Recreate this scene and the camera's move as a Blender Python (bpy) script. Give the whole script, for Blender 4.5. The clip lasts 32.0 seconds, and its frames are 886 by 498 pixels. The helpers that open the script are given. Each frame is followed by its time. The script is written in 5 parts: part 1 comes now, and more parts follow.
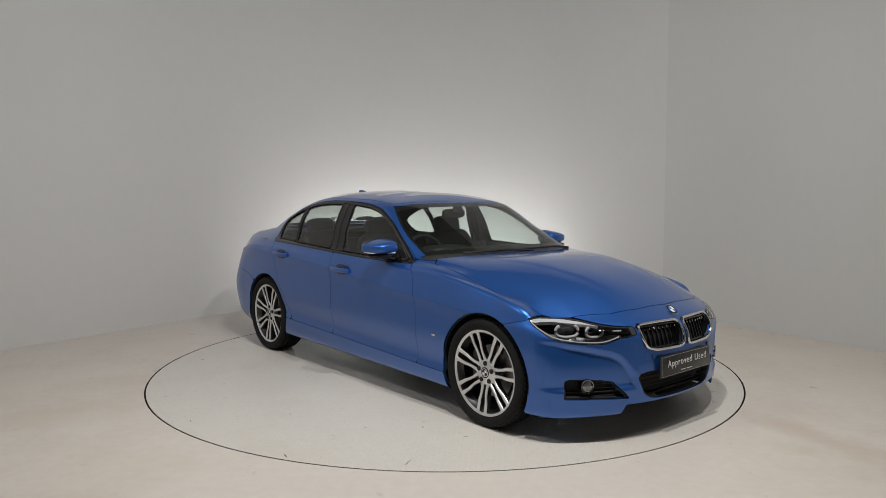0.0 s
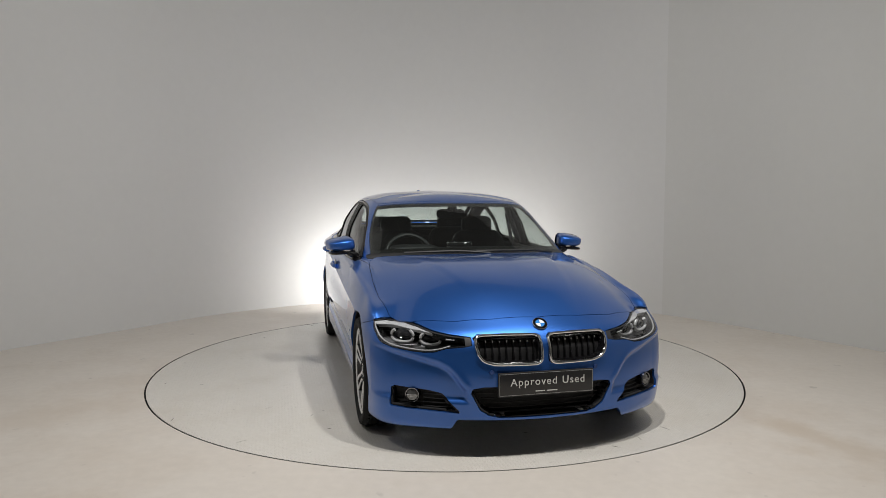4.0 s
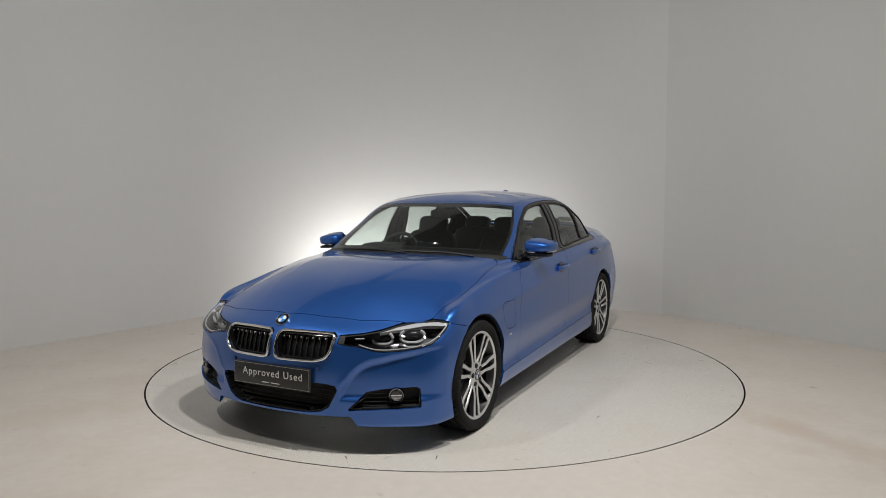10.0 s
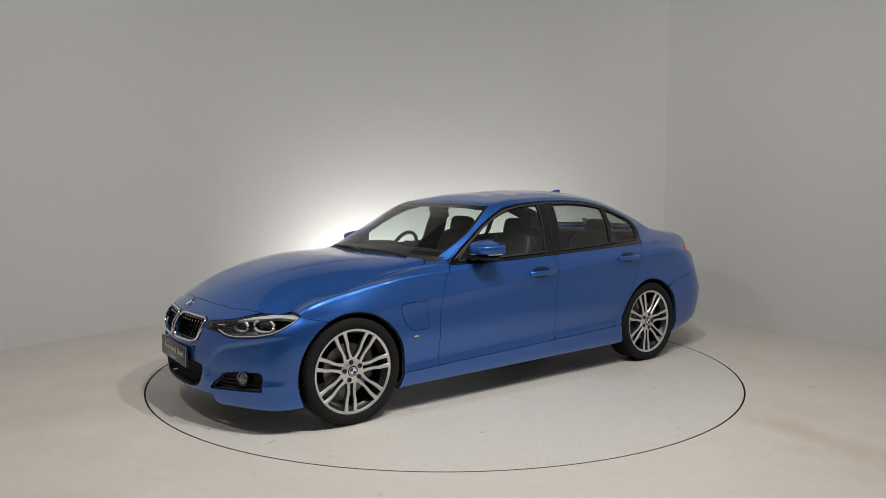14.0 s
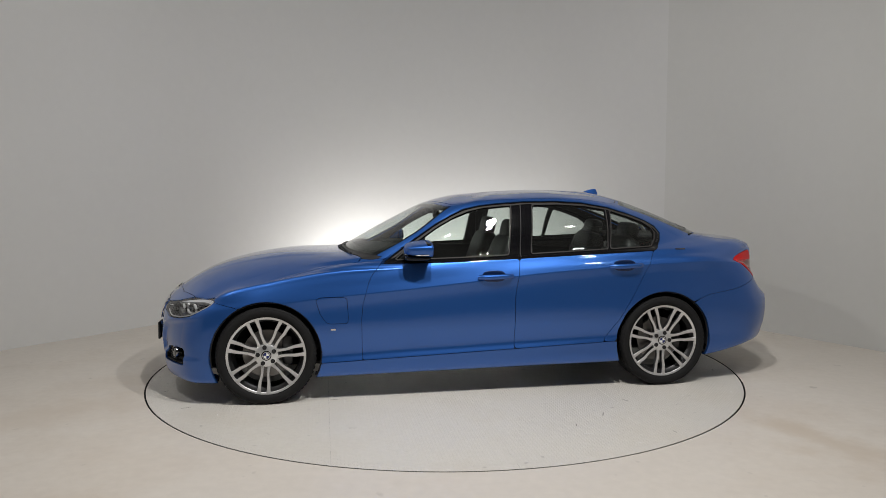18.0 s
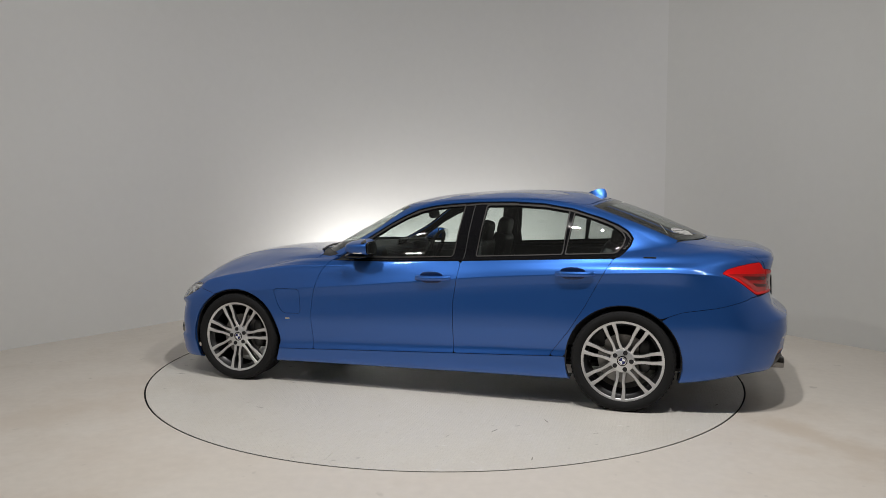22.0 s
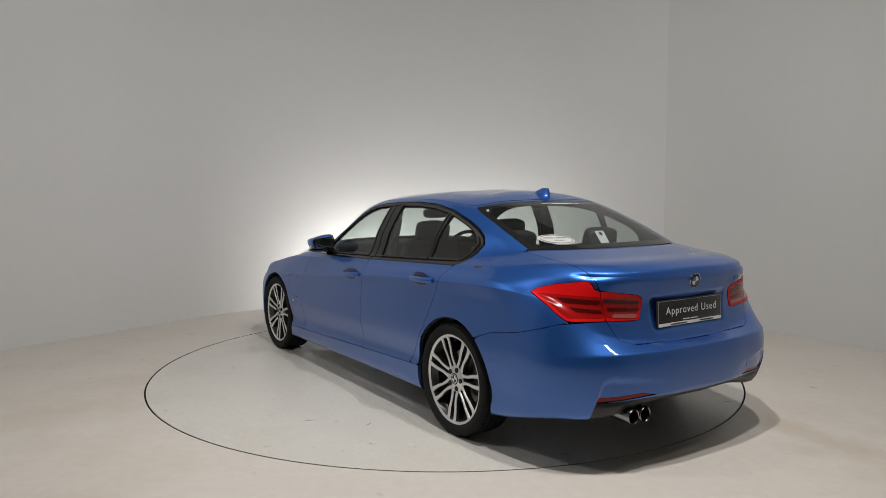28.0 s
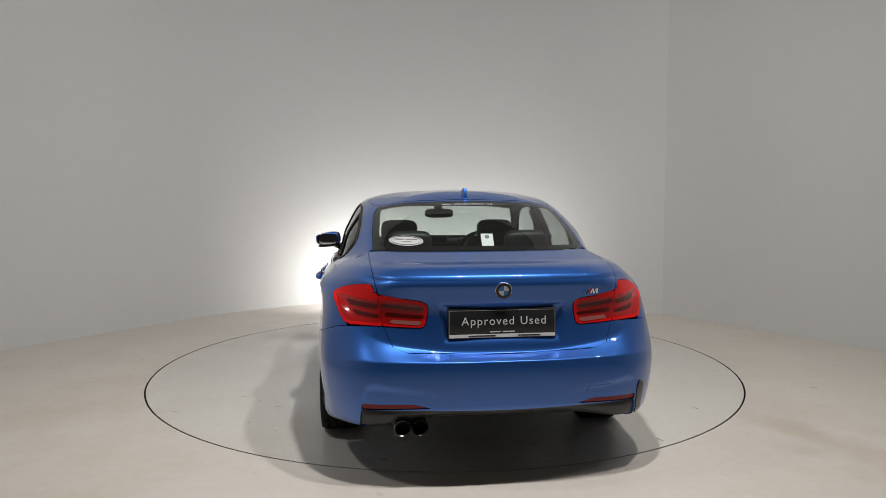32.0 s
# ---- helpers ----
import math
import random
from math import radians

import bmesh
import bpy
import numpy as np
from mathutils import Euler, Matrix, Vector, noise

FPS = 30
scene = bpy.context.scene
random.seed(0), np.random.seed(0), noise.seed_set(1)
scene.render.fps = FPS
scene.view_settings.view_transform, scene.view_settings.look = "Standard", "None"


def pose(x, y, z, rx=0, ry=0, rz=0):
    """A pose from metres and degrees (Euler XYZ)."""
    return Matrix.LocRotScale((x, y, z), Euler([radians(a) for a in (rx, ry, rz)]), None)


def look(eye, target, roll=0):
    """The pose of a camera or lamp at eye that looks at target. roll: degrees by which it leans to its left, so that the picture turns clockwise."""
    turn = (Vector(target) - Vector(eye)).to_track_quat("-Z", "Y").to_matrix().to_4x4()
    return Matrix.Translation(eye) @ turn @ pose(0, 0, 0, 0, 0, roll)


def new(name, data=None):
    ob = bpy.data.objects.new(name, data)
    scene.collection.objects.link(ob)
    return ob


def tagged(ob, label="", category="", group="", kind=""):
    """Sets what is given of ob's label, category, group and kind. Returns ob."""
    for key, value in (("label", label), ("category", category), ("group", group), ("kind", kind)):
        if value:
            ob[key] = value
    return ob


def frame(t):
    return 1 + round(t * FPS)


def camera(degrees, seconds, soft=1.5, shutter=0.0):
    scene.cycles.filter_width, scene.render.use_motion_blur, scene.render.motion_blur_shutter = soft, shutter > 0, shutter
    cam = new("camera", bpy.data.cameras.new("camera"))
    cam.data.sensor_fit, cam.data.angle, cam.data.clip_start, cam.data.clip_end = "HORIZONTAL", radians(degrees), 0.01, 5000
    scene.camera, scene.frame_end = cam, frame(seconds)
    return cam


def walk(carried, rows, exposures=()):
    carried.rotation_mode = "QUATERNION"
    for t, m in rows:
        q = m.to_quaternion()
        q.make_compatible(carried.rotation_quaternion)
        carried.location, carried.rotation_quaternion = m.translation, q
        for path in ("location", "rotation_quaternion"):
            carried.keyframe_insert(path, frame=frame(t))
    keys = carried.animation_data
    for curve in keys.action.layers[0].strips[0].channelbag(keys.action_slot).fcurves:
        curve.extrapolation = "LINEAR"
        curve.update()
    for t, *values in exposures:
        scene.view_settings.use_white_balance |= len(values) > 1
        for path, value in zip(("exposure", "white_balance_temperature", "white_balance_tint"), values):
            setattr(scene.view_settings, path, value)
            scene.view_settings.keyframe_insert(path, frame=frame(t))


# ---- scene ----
SECONDS = 32.0
cam = camera(64.3, SECONDS, 0.55)
EYE = pose(0, 0, 1.393, 85.522, 0.104, 0)
walk(cam, [(0, EYE), (SECONDS, EYE)])

# ---- light ----
world = bpy.data.worlds.new("world")
scene.world = world
world.use_nodes = True
world.node_tree.nodes["Background"].inputs[0].default_value = (0.5, 0.5, 0.5, 1)
world.node_tree.nodes["Background"].inputs[1].default_value = 0.05
scene.view_settings.exposure = 0.0
CX, CY = 0.01, 5.718          # the middle of the turntable


def lamp(name, eye, target, watts, size, colour=(1, 0.95, 0.88), spread=180):
    data = bpy.data.lights.new(name, "AREA")
    data.energy, data.size, data.color = watts, size, colour
    data.spread = radians(spread)
    ob = new(name, data)
    ob.matrix_world = look(eye, target)
    return ob


lamp("lamp_back", (-0.80, 8.28, 0.28), (-0.98, 9.2, 0.28), 25, 0.3, (1, 0.98, 0.955))
lamp("lamp_back", (0.50, 8.30, 0.40), (0.62, 9.2, 0.80), 12, 0.3, (1, 0.98, 0.955))
lamp("lamp_left", (0.36, 2.6, 4.8), (-0.5, 5.4, 0.4), 126, 0.19, (1, 0.975, 0.945))
lamp("lamp_right", (1.35, 2.7, 4.4), (-0.7, 5.4, 0.4), 82, 0.17, (1, 0.975, 0.945))
lamp("lamp_side", (-2.4, 3.0, 3.6), (0.6, 5.9, -0.6), 16, 0.22, (1, 0.975, 0.945), 130)
lamp("lamp_side", (2.75, 3.0, 3.8), (-0.8, 5.9, -0.6), 6, 0.22, (1, 0.975, 0.945), 130)

# ---- materials ----


def material(name, colour, rough=0.5, metal=0.0, coat=0.0, spec=0.5):
    m = bpy.data.materials.new(name)
    m.use_nodes = True
    b = m.node_tree.nodes["Principled BSDF"]
    b.inputs["Base Color"].default_value = (*colour, 1)
    b.inputs["Roughness"].default_value = rough
    b.inputs["Metallic"].default_value = metal
    b.inputs["Coat Weight"].default_value = coat
    b.inputs["Specular IOR Level"].default_value = spec
    return m


def add(m, kind, **values):
    n = m.node_tree.nodes.new(kind)
    for key, value in values.items():
        n.inputs[key.replace("_", " ")].default_value = value
    return n


def link(m, a, out, b, inp):
    m.node_tree.links.new(a.outputs[out], b.inputs[inp])


paint = material("blue_metallic_paint", (0.025, 0.114, 0.415), 0.39, 0.74, 1.0)
paint.node_tree.nodes["Principled BSDF"].inputs["Coat Roughness"].default_value = 0.04
black = material("black_plastic", (0.018, 0.018, 0.019), 0.45)
shell_black = material("dark_inner_metal", (0.009, 0.009, 0.010), 0.7)
gloss = material("gloss_black", (0.006, 0.006, 0.007), 0.12)
rubber = material("tyre_rubber", (0.010, 0.010, 0.0105), 0.8, 0, 0, 0.25)
alloy = material("turned_alloy", (0.70, 0.70, 0.70), 0.34, 0.75)
dark_alloy = material("dark_grey_alloy", (0.10, 0.10, 0.105), 0.4, 0.8)
chrome = material("chrome", (0.82, 0.82, 0.82), 0.16, 1.0)


def worn(name, colour, stain, rough, scale, amount, bump, speck=0.0, tread=0.0, rough_var=0.12, mottle_by=0.03):
    """Paint with broad stains, fine mottling, specks and, on the steel deck, a raised tread."""
    m = material(name, colour, rough)
    b = m.node_tree.nodes["Principled BSDF"]
    co = add(m, "ShaderNodeTexCoord")
    broad, fine, dots = add(m, "ShaderNodeTexNoise", Scale=scale, Detail=6.0, Roughness=0.6), add(m, "ShaderNodeTexNoise", Scale=scale * 24, Detail=3.0), add(m, "ShaderNodeTexNoise", Scale=scale * 11, Detail=2.0)
    for n in (broad, fine, dots):
        link(m, co, "Object", n, "Vector")
    ramp = add(m, "ShaderNodeMapRange", From_Min=0.50, From_Max=0.78, To_Min=0.0, To_Max=amount)
    link(m, broad, "Fac", ramp, "Value")
    mix = m.node_tree.nodes.new("ShaderNodeMix")
    mix.data_type = "RGBA"
    mix.inputs["A"].default_value, mix.inputs["B"].default_value = (*colour, 1), (*stain, 1)
    for a in mix.inputs:
        if a.name == "A" and a.type == "RGBA":
            a.default_value = (*colour, 1)
        if a.name == "B" and a.type == "RGBA":
            a.default_value = (*stain, 1)
    m.node_tree.links.new(ramp.outputs[0], mix.inputs[0])
    colour_out = [o for o in mix.outputs if o.type == "RGBA"][0]
    spot = add(m, "ShaderNodeMapRange", From_Min=0.70, From_Max=0.76, To_Min=1.0, To_Max=1.0 - speck)
    link(m, dots, "Fac", spot, "Value")
    mottle = add(m, "ShaderNodeMapRange", From_Min=0.3, From_Max=0.7, To_Min=1 - mottle_by, To_Max=1 + mottle_by)
    link(m, fine, "Fac", mottle, "Value")
    both_f = add(m, "ShaderNodeMath")
    both_f.operation = "MULTIPLY"
    m.node_tree.links.new(spot.outputs[0], both_f.inputs[0])
    m.node_tree.links.new(mottle.outputs[0], both_f.inputs[1])
    times = add(m, "ShaderNodeVectorMath")
    times.operation = "SCALE"
    m.node_tree.links.new(colour_out, times.inputs[0])
    m.node_tree.links.new(both_f.outputs[0], times.inputs["Scale"])
    m.node_tree.links.new(times.outputs[0], b.inputs["Base Color"])
    shine = add(m, "ShaderNodeMapRange", From_Min=0.3, From_Max=0.7, To_Min=rough - rough_var, To_Max=rough + rough_var)
    link(m, broad, "Fac", shine, "Value")
    m.node_tree.links.new(shine.outputs[0], b.inputs["Roughness"])
    bump_n = add(m, "ShaderNodeBump", Strength=bump, Distance=0.002)
    link(m, fine, "Fac", bump_n, "Height")
    if tread:
        # rows of short raised bars, turned by turns
        height = None
        for angle, shift in ((45, 0.0), (-45, 0.5)):
            mp = add(m, "ShaderNodeMapping")
            mp.inputs["Rotation"].default_value = (0, 0, radians(angle))
            mp.inputs["Scale"].default_value = (34, 34, 34)
            mp.inputs["Location"].default_value = (shift, shift, 0)
            link(m, co, "Object", mp, "Vector")
            cell = add(m, "ShaderNodeVectorMath")
            cell.operation = "FRACTION"
            link(m, mp, "Vector", cell, "Vector")
            sep = add(m, "ShaderNodeSeparateXYZ")
            m.node_tree.links.new(cell.outputs[0], sep.inputs[0])
            parts = []
            for axis, width in (("X", 0.42), ("Y", 0.13)):
                d = add(m, "ShaderNodeMath")
                d.operation = "SUBTRACT"
                d.inputs[1].default_value = 0.5
                link(m, sep, axis, d, 0)
                e = add(m, "ShaderNodeMath")
                e.operation = "ABSOLUTE"
                m.node_tree.links.new(d.outputs[0], e.inputs[0])
                r = add(m, "ShaderNodeMapRange", From_Min=width, From_Max=width * 0.45, To_Min=0.0, To_Max=1.0)
                m.node_tree.links.new(e.outputs[0], r.inputs["Value"])
                parts.append(r)
            g = add(m, "ShaderNodeMath")
            g.operation = "MULTIPLY"
            m.node_tree.links.new(parts[0].outputs[0], g.inputs[0])
            m.node_tree.links.new(parts[1].outputs[0], g.inputs[1])
            if height is None:
                height = g
            else:
                h = add(m, "ShaderNodeMath")
                h.operation = "MAXIMUM"
                m.node_tree.links.new(height.outputs[0], h.inputs[0])
                m.node_tree.links.new(g.outputs[0], h.inputs[1])
                height = h
        bump_t = add(m, "ShaderNodeBump", Strength=tread, Distance=0.004)
        m.node_tree.links.new(height.outputs[0], bump_t.inputs["Height"])
        m.node_tree.links.new(bump_n.outputs[0], bump_t.inputs["Normal"])
        bump_n = bump_t
    m.node_tree.links.new(bump_n.outputs[0], b.inputs["Normal"])
    return m


wall_paint = worn("grey_wall_paint", (0.58, 0.58, 0.572), (0.56, 0.56, 0.552), 0.85, 0.5, 0.5, 0.03, mottle_by=0.008)
# darker, faintly olive wall_paint: the straight wall's weaker light put into colour
shaded_wall_paint = worn("cool_grey_wall_paint", (0.545, 0.546, 0.530), (0.53, 0.531, 0.515), 0.85, 0.5, 0.5, 0.03, mottle_by=0.008)
ceiling_paint = worn("dark_ceiling_paint", (0.06, 0.06, 0.06), (0.05, 0.05, 0.05), 0.9, 0.5, 0.5, 0.03)
front_wall_paint = worn("dark_grey_wall_paint", (0.07, 0.07, 0.07), (0.06, 0.06, 0.06), 0.85, 0.5, 0.5, 0.03, mottle_by=0.008)
floor_paint = worn("cream_floor_paint", (0.605, 0.562, 0.508), (0.50, 0.43, 0.36), 0.42, 0.7, 0.6, 0.10, 0.22)
plate_paint = worn("worn_turntable_paint", (0.60, 0.575, 0.53), (0.52, 0.48, 0.42), 0.40, 1.3, 0.6, 0.10, 0.26, 0.36)


def glass(name, tint, rough=0.0, haze=0.05):
    """Clear glass with a mirror-like sheen; a faint grey film paints in haze."""
    m = bpy.data.materials.new(name)
    m.use_nodes = True
    nodes, links = m.node_tree.nodes, m.node_tree.links
    nodes.clear()
    out, mix = nodes.new("ShaderNodeOutputMaterial"), nodes.new("ShaderNodeMixShader")
    clear, shine = nodes.new("ShaderNodeBsdfTransparent"), nodes.new("ShaderNodeBsdfGlossy")
    edge, power, level = nodes.new("ShaderNodeLayerWeight"), nodes.new("ShaderNodeMath"), nodes.new("ShaderNodeMath")
    clear.inputs[0].default_value = (*tint, 1)
    shine.inputs["Roughness"].default_value = rough
    edge.inputs[0].default_value = 0.5
    power.operation, level.operation = "POWER", "MULTIPLY_ADD"
    power.inputs[1].default_value = 4.5
    level.inputs[1].default_value, level.inputs[2].default_value = 0.85, 0.07
    links.new(edge.outputs["Facing"], power.inputs[0])
    links.new(power.outputs[0], level.inputs[0])
    links.new(level.outputs[0], mix.inputs[0])
    links.new(clear.outputs[0], mix.inputs[1])
    links.new(shine.outputs[0], mix.inputs[2])
    # flat grey mixed over the glass imitates hazy reflection
    film, haze_grey = nodes.new("ShaderNodeMixShader"), nodes.new("ShaderNodeBsdfDiffuse")
    haze_grey.inputs[0].default_value = (0.5, 0.51, 0.49, 1)
    film.inputs[0].default_value = haze
    links.new(mix.outputs[0], film.inputs[1])
    links.new(haze_grey.outputs[0], film.inputs[2])
    links.new(film.outputs[0], out.inputs[0])
    return m


window_glass = glass("tinted_window_glass", (0.76, 0.81, 0.785), 0.0, 0.012)
screen_glass = glass("dusty_windscreen_glass", (0.74, 0.80, 0.775), 0.0, 0.010)
lens_glass = glass("clear_lens", (0.92, 0.93, 0.94), 0.0, 0.0)

paint_dark = material("dark_blue_plastic", (0.01, 0.05, 0.2), 0.4, 0.3, 0.5)
red_lens = material("red_lamp_lens", (0.60, 0.006, 0.007), 0.4, 0, 0.2, 0.1)
tail_dark = material("dark_red_lens", (0.065, 0.004, 0.004), 0.2, 0, 0.5, 0.2)
red_reflector = material("red_reflector", (0.22, 0.008, 0.008), 0.3, 0, 0.0, 0.3)
lamp_bowl = material("grey_lamp_bowl", (0.22, 0.22, 0.225), 0.3, 0.4)
lamp_silver = material("silvered_reflector", (0.75, 0.75, 0.76), 0.18, 1.0)
frosted = material("frosted_lens", (0.16, 0.16, 0.16), 0.15, 0.6, 1.0)
badge_white = material("white_enamel", (0.78, 0.78, 0.77), 0.35)
badge_blue = material("blue_enamel", (0.03, 0.22, 0.62), 0.25)
badge_navy = material("navy_enamel", (0.02, 0.03, 0.14), 0.25)
badge_red = material("red_enamel", (0.6, 0.02, 0.03), 0.25)
plate_dark = material("dark_grey_plate", (0.020, 0.020, 0.021), 0.22)
plate_line = material("grey_plate_border", (0.30, 0.30, 0.29), 0.4)
plate_text = material("pale_plate_letters", (0.62, 0.62, 0.60), 0.45)
mirror_glass = material("mirror_glass", (0.85, 0.85, 0.86), 0.02, 1.0)
# darker copy of the paint: the shade in the handle cups is coloured in
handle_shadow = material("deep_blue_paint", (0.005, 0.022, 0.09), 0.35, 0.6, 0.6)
dark_chrome = material("dark_chrome", (0.25, 0.25, 0.26), 0.2, 1.0)
barrel_grey = material("brushed_grey_barrel", (0.11, 0.11, 0.113), 0.4, 0.9)
disc_steel = material("brake_steel", (0.30, 0.29, 0.28), 0.45, 1.0)
caliper_grey = material("grey_caliper", (0.10, 0.10, 0.10), 0.5, 0.5)
leather = material("dark_leather", (0.02, 0.02, 0.021), 0.5)
cabin_black = material("cabin_plastic", (0.014, 0.014, 0.015), 0.6)
tail_pale = material("pale_pink_lens", (0.30, 0.10, 0.09), 0.2, 0, 0.6)
tail_edge = material("deep_red_lens", (0.30, 0.006, 0.006), 0.2, 0, 0.6, 0.2)
satin_silver = material("satin_silver", (0.28, 0.28, 0.28), 0.35, 0.9)
satin_grey = material("grey_rubber_trim", (0.030, 0.028, 0.027), 0.55, 0.0, 0.0, 0.25)
brow_silver = material("bright_brow", (0.60, 0.60, 0.61), 0.25, 0.1)
exhaust_chrome = material("dark_exhaust_steel", (0.26, 0.255, 0.25), 0.2, 1.0)
ring_grey = material("grey_light_guide", (0.58, 0.58, 0.58), 0.3, 0.15)
projector_glass = material("dark_projector_glass", (0.035, 0.035, 0.038), 0.08, 0.3)
sticker_white = material("sticker_white", (0.45, 0.45, 0.44), 0.5)
trim_black = material("gloss_black_trim", (0.006, 0.006, 0.007), 0.07, 0, 0, 0.45)
dark_trim = material("dark_silver_trim", (0.035, 0.035, 0.037), 0.5, 0.1, 0.0, 0.25)

# ---- mesh helpers ----


def mesh_object(name, verts, faces, mat, parent=None, smooth=True, label=""):
    me = bpy.data.meshes.new(name)
    me.from_pydata([tuple(v) for v in verts], [], [tuple(f) for f in faces])
    me.materials.append(mat)
    me.polygons.foreach_set("use_smooth", [smooth] * len(me.polygons))
    me.update()
    ob = new(name, me)
    if parent:
        ob.parent = parent
    if label:
        tagged(ob, label)
    return ob


def part(name, bm, mat, parent=None, label="", smooth_angle=35):
    me = bpy.data.meshes.new(name)
    bmesh.ops.recalc_face_normals(bm, faces=bm.faces[:])
    bm.to_mesh(me)
    bm.free()
    me.materials.append(mat)
    me.polygons.foreach_set("use_smooth", [True] * len(me.polygons))
    me.set_sharp_from_angle(angle=radians(smooth_angle))
    ob = new(name, me)
    if parent:
        ob.parent = parent
    if label:
        tagged(ob, label)
    return ob


def empty(name, m):
    ob = new(name)
    ob.matrix_world = m
    ob.empty_display_size = 0.2
    return ob


def box(bm, size, m=Matrix(), bevel=0.0, segments=2):
    got = bmesh.ops.create_cube(bm, size=1, matrix=m @ Matrix.Diagonal((*size, 1)))
    if bevel:
        edges = list({e for v in got["verts"] for e in v.link_edges})
        bmesh.ops.bevel(bm, geom=edges, offset=bevel, segments=segments, profile=0.5, affect="EDGES")
    return bm


def lathe(bm, profile, axis="y", steps=64, m=Matrix(), closed=False):
    """Turns (radius, along) pairs about an axis."""
    rings = []
    for k in range(steps):
        a = 2 * math.pi * k / steps
        ring = []
        for r, h in profile:
            p = {"y": (r * math.cos(a), h, r * math.sin(a)), "z": (r * math.cos(a), r * math.sin(a), h),
                 "x": (h, r * math.cos(a), r * math.sin(a))}[axis]
            ring.append(bm.verts.new(m @ Vector(p)))
        rings.append(ring)
    n = len(profile)
    for k in range(steps):
        a, b = rings[k], rings[(k + 1) % steps]
        for j in range(n if closed else n - 1):
            bm.faces.new((a[j], b[j], b[(j + 1) % n], a[(j + 1) % n]))
    return bm


def tube(bm, points, radius, sides=10, closed=False):
    """A round bar along points."""
    pts = [Vector(p) for p in points]
    n = len(pts)
    rings = []
    for k, p in enumerate(pts):
        a = pts[(k - 1) % n] if closed or k else p
        b = pts[(k + 1) % n] if closed or k < n - 1 else p
        q = (b - a).to_track_quat("Z", "Y")
        rings.append([bm.verts.new(p + q @ Vector((radius * math.cos(2 * math.pi * j / sides), radius * math.sin(2 * math.pi * j / sides), 0))) for j in range(sides)])
    for k in range(n if closed else n - 1):
        a, b = rings[k], rings[(k + 1) % n]
        for j in range(sides):
            bm.faces.new((a[j], a[(j + 1) % sides], b[(j + 1) % sides], b[j]))
    if not closed:
        bm.faces.new(rings[0][::-1])
        bm.faces.new(rings[-1])
    return bm


def spline(points, steps):
    """A smooth curve through points (any dimension), chord-weighted."""
    p = np.array(points, float)
    return through_rows(p[:, None, :], steps)[:, 0, :]


def through_rows(rows, steps, crease=None):
    """Smooth chord-weighted curves through rows[k, j, :], steps pieces between rows (an int or one for each gap).
    crease: for a row, how sharply (0 to 1) each curve turns there."""
    n = len(rows)
    gaps = [steps] * (n - 1) if isinstance(steps, int) else steps
    d = np.linalg.norm(np.diff(rows, axis=0), axis=2, keepdims=True) ** 0.75 + 1e-6
    slope = np.diff(rows, axis=0) / d
    tan = np.empty_like(rows)
    tan[0], tan[-1] = slope[0], slope[-1]
    tan[1:-1] = (slope[:-1] * d[1:] + slope[1:] * d[:-1]) / (d[1:] + d[:-1])
    before, after = tan.copy(), tan.copy()
    for k, w in (crease or {}).items():
        before[k] += w[:, None] * (slope[k - 1] - tan[k])
        after[k] += w[:, None] * (slope[k] - tan[k])
    out = []
    for k in range(n - 1):
        for j in range(gaps[k]):
            s = j / gaps[k]
            h = d[k]
            out.append((2 * s**3 - 3 * s**2 + 1) * rows[k] + (s**3 - 2 * s**2 + s) * h * after[k]
                       + (-2 * s**3 + 3 * s**2) * rows[k + 1] + (s**3 - s**2) * h * before[k + 1])
    out.append(rows[-1])
    return np.array(out)


# ---- room ----


def wall_strip(name, plan, height, thick, mat, label):
    bm = bmesh.new()
    n = len(plan)
    inner, outer = [], []
    for k, (x, y) in enumerate(plan):
        a, b = Vector(plan[max(k - 1, 0)]), Vector(plan[min(k + 1, n - 1)])
        t = (b - a).normalized()
        o = Vector((-t.y, t.x)) * thick
        inner.append([bm.verts.new((x, y, z)) for z in (0, height)])
        outer.append([bm.verts.new((x + o.x, y + o.y, z)) for z in (0, height)])
    for k in range(n - 1):
        bm.faces.new((inner[k][0], inner[k + 1][0], inner[k + 1][1], inner[k][1]))
        bm.faces.new((outer[k][0], outer[k][1], outer[k + 1][1], outer[k + 1][0]))
        bm.faces.new((inner[k][1], inner[k + 1][1], outer[k + 1][1], outer[k][1]))
    ob = part(name, bm, mat, smooth_angle=20)
    return tagged(ob, label, "wall", kind="structure")


# the wall's foot: straight on one side, round at the back, then a straight side from an upright joint
ARC = [(CX - 3.55 * math.sin(radians(a)), CY + 3.55 * math.cos(radians(a))) for a in [62 - 106.5 * k / 40 for k in range(41)]]
# the joint between the round and the straight wall is eased
corner, far = Vector(ARC[-1]), Vector((4.95, 4.42))
start, end = Vector(ARC[-10]), corner + (far - corner).normalized() * 0.95
EASED = [tuple((1 - t) ** 2 * start + 2 * t * (1 - t) * corner + t * t * end) for t in [k / 24 for k in range(25)]]
ARC = ARC[:-10] + EASED[:16]
wall_strip("wall_back", [(-4.9, -3.2), (-4.9, 4.9)] + ARC, 6.0, 0.12, wall_paint, "smooth grey painted curved studio wall")
wall_strip("wall_right", EASED[15:] + [(4.95, 4.42), (4.95, -3.2)], 6.0, 0.12, shaded_wall_paint, "grey painted straight studio wall, shaded by its colour")
# unseen wall added behind the camera, dark so the car reflects little light
bm = bmesh.new()
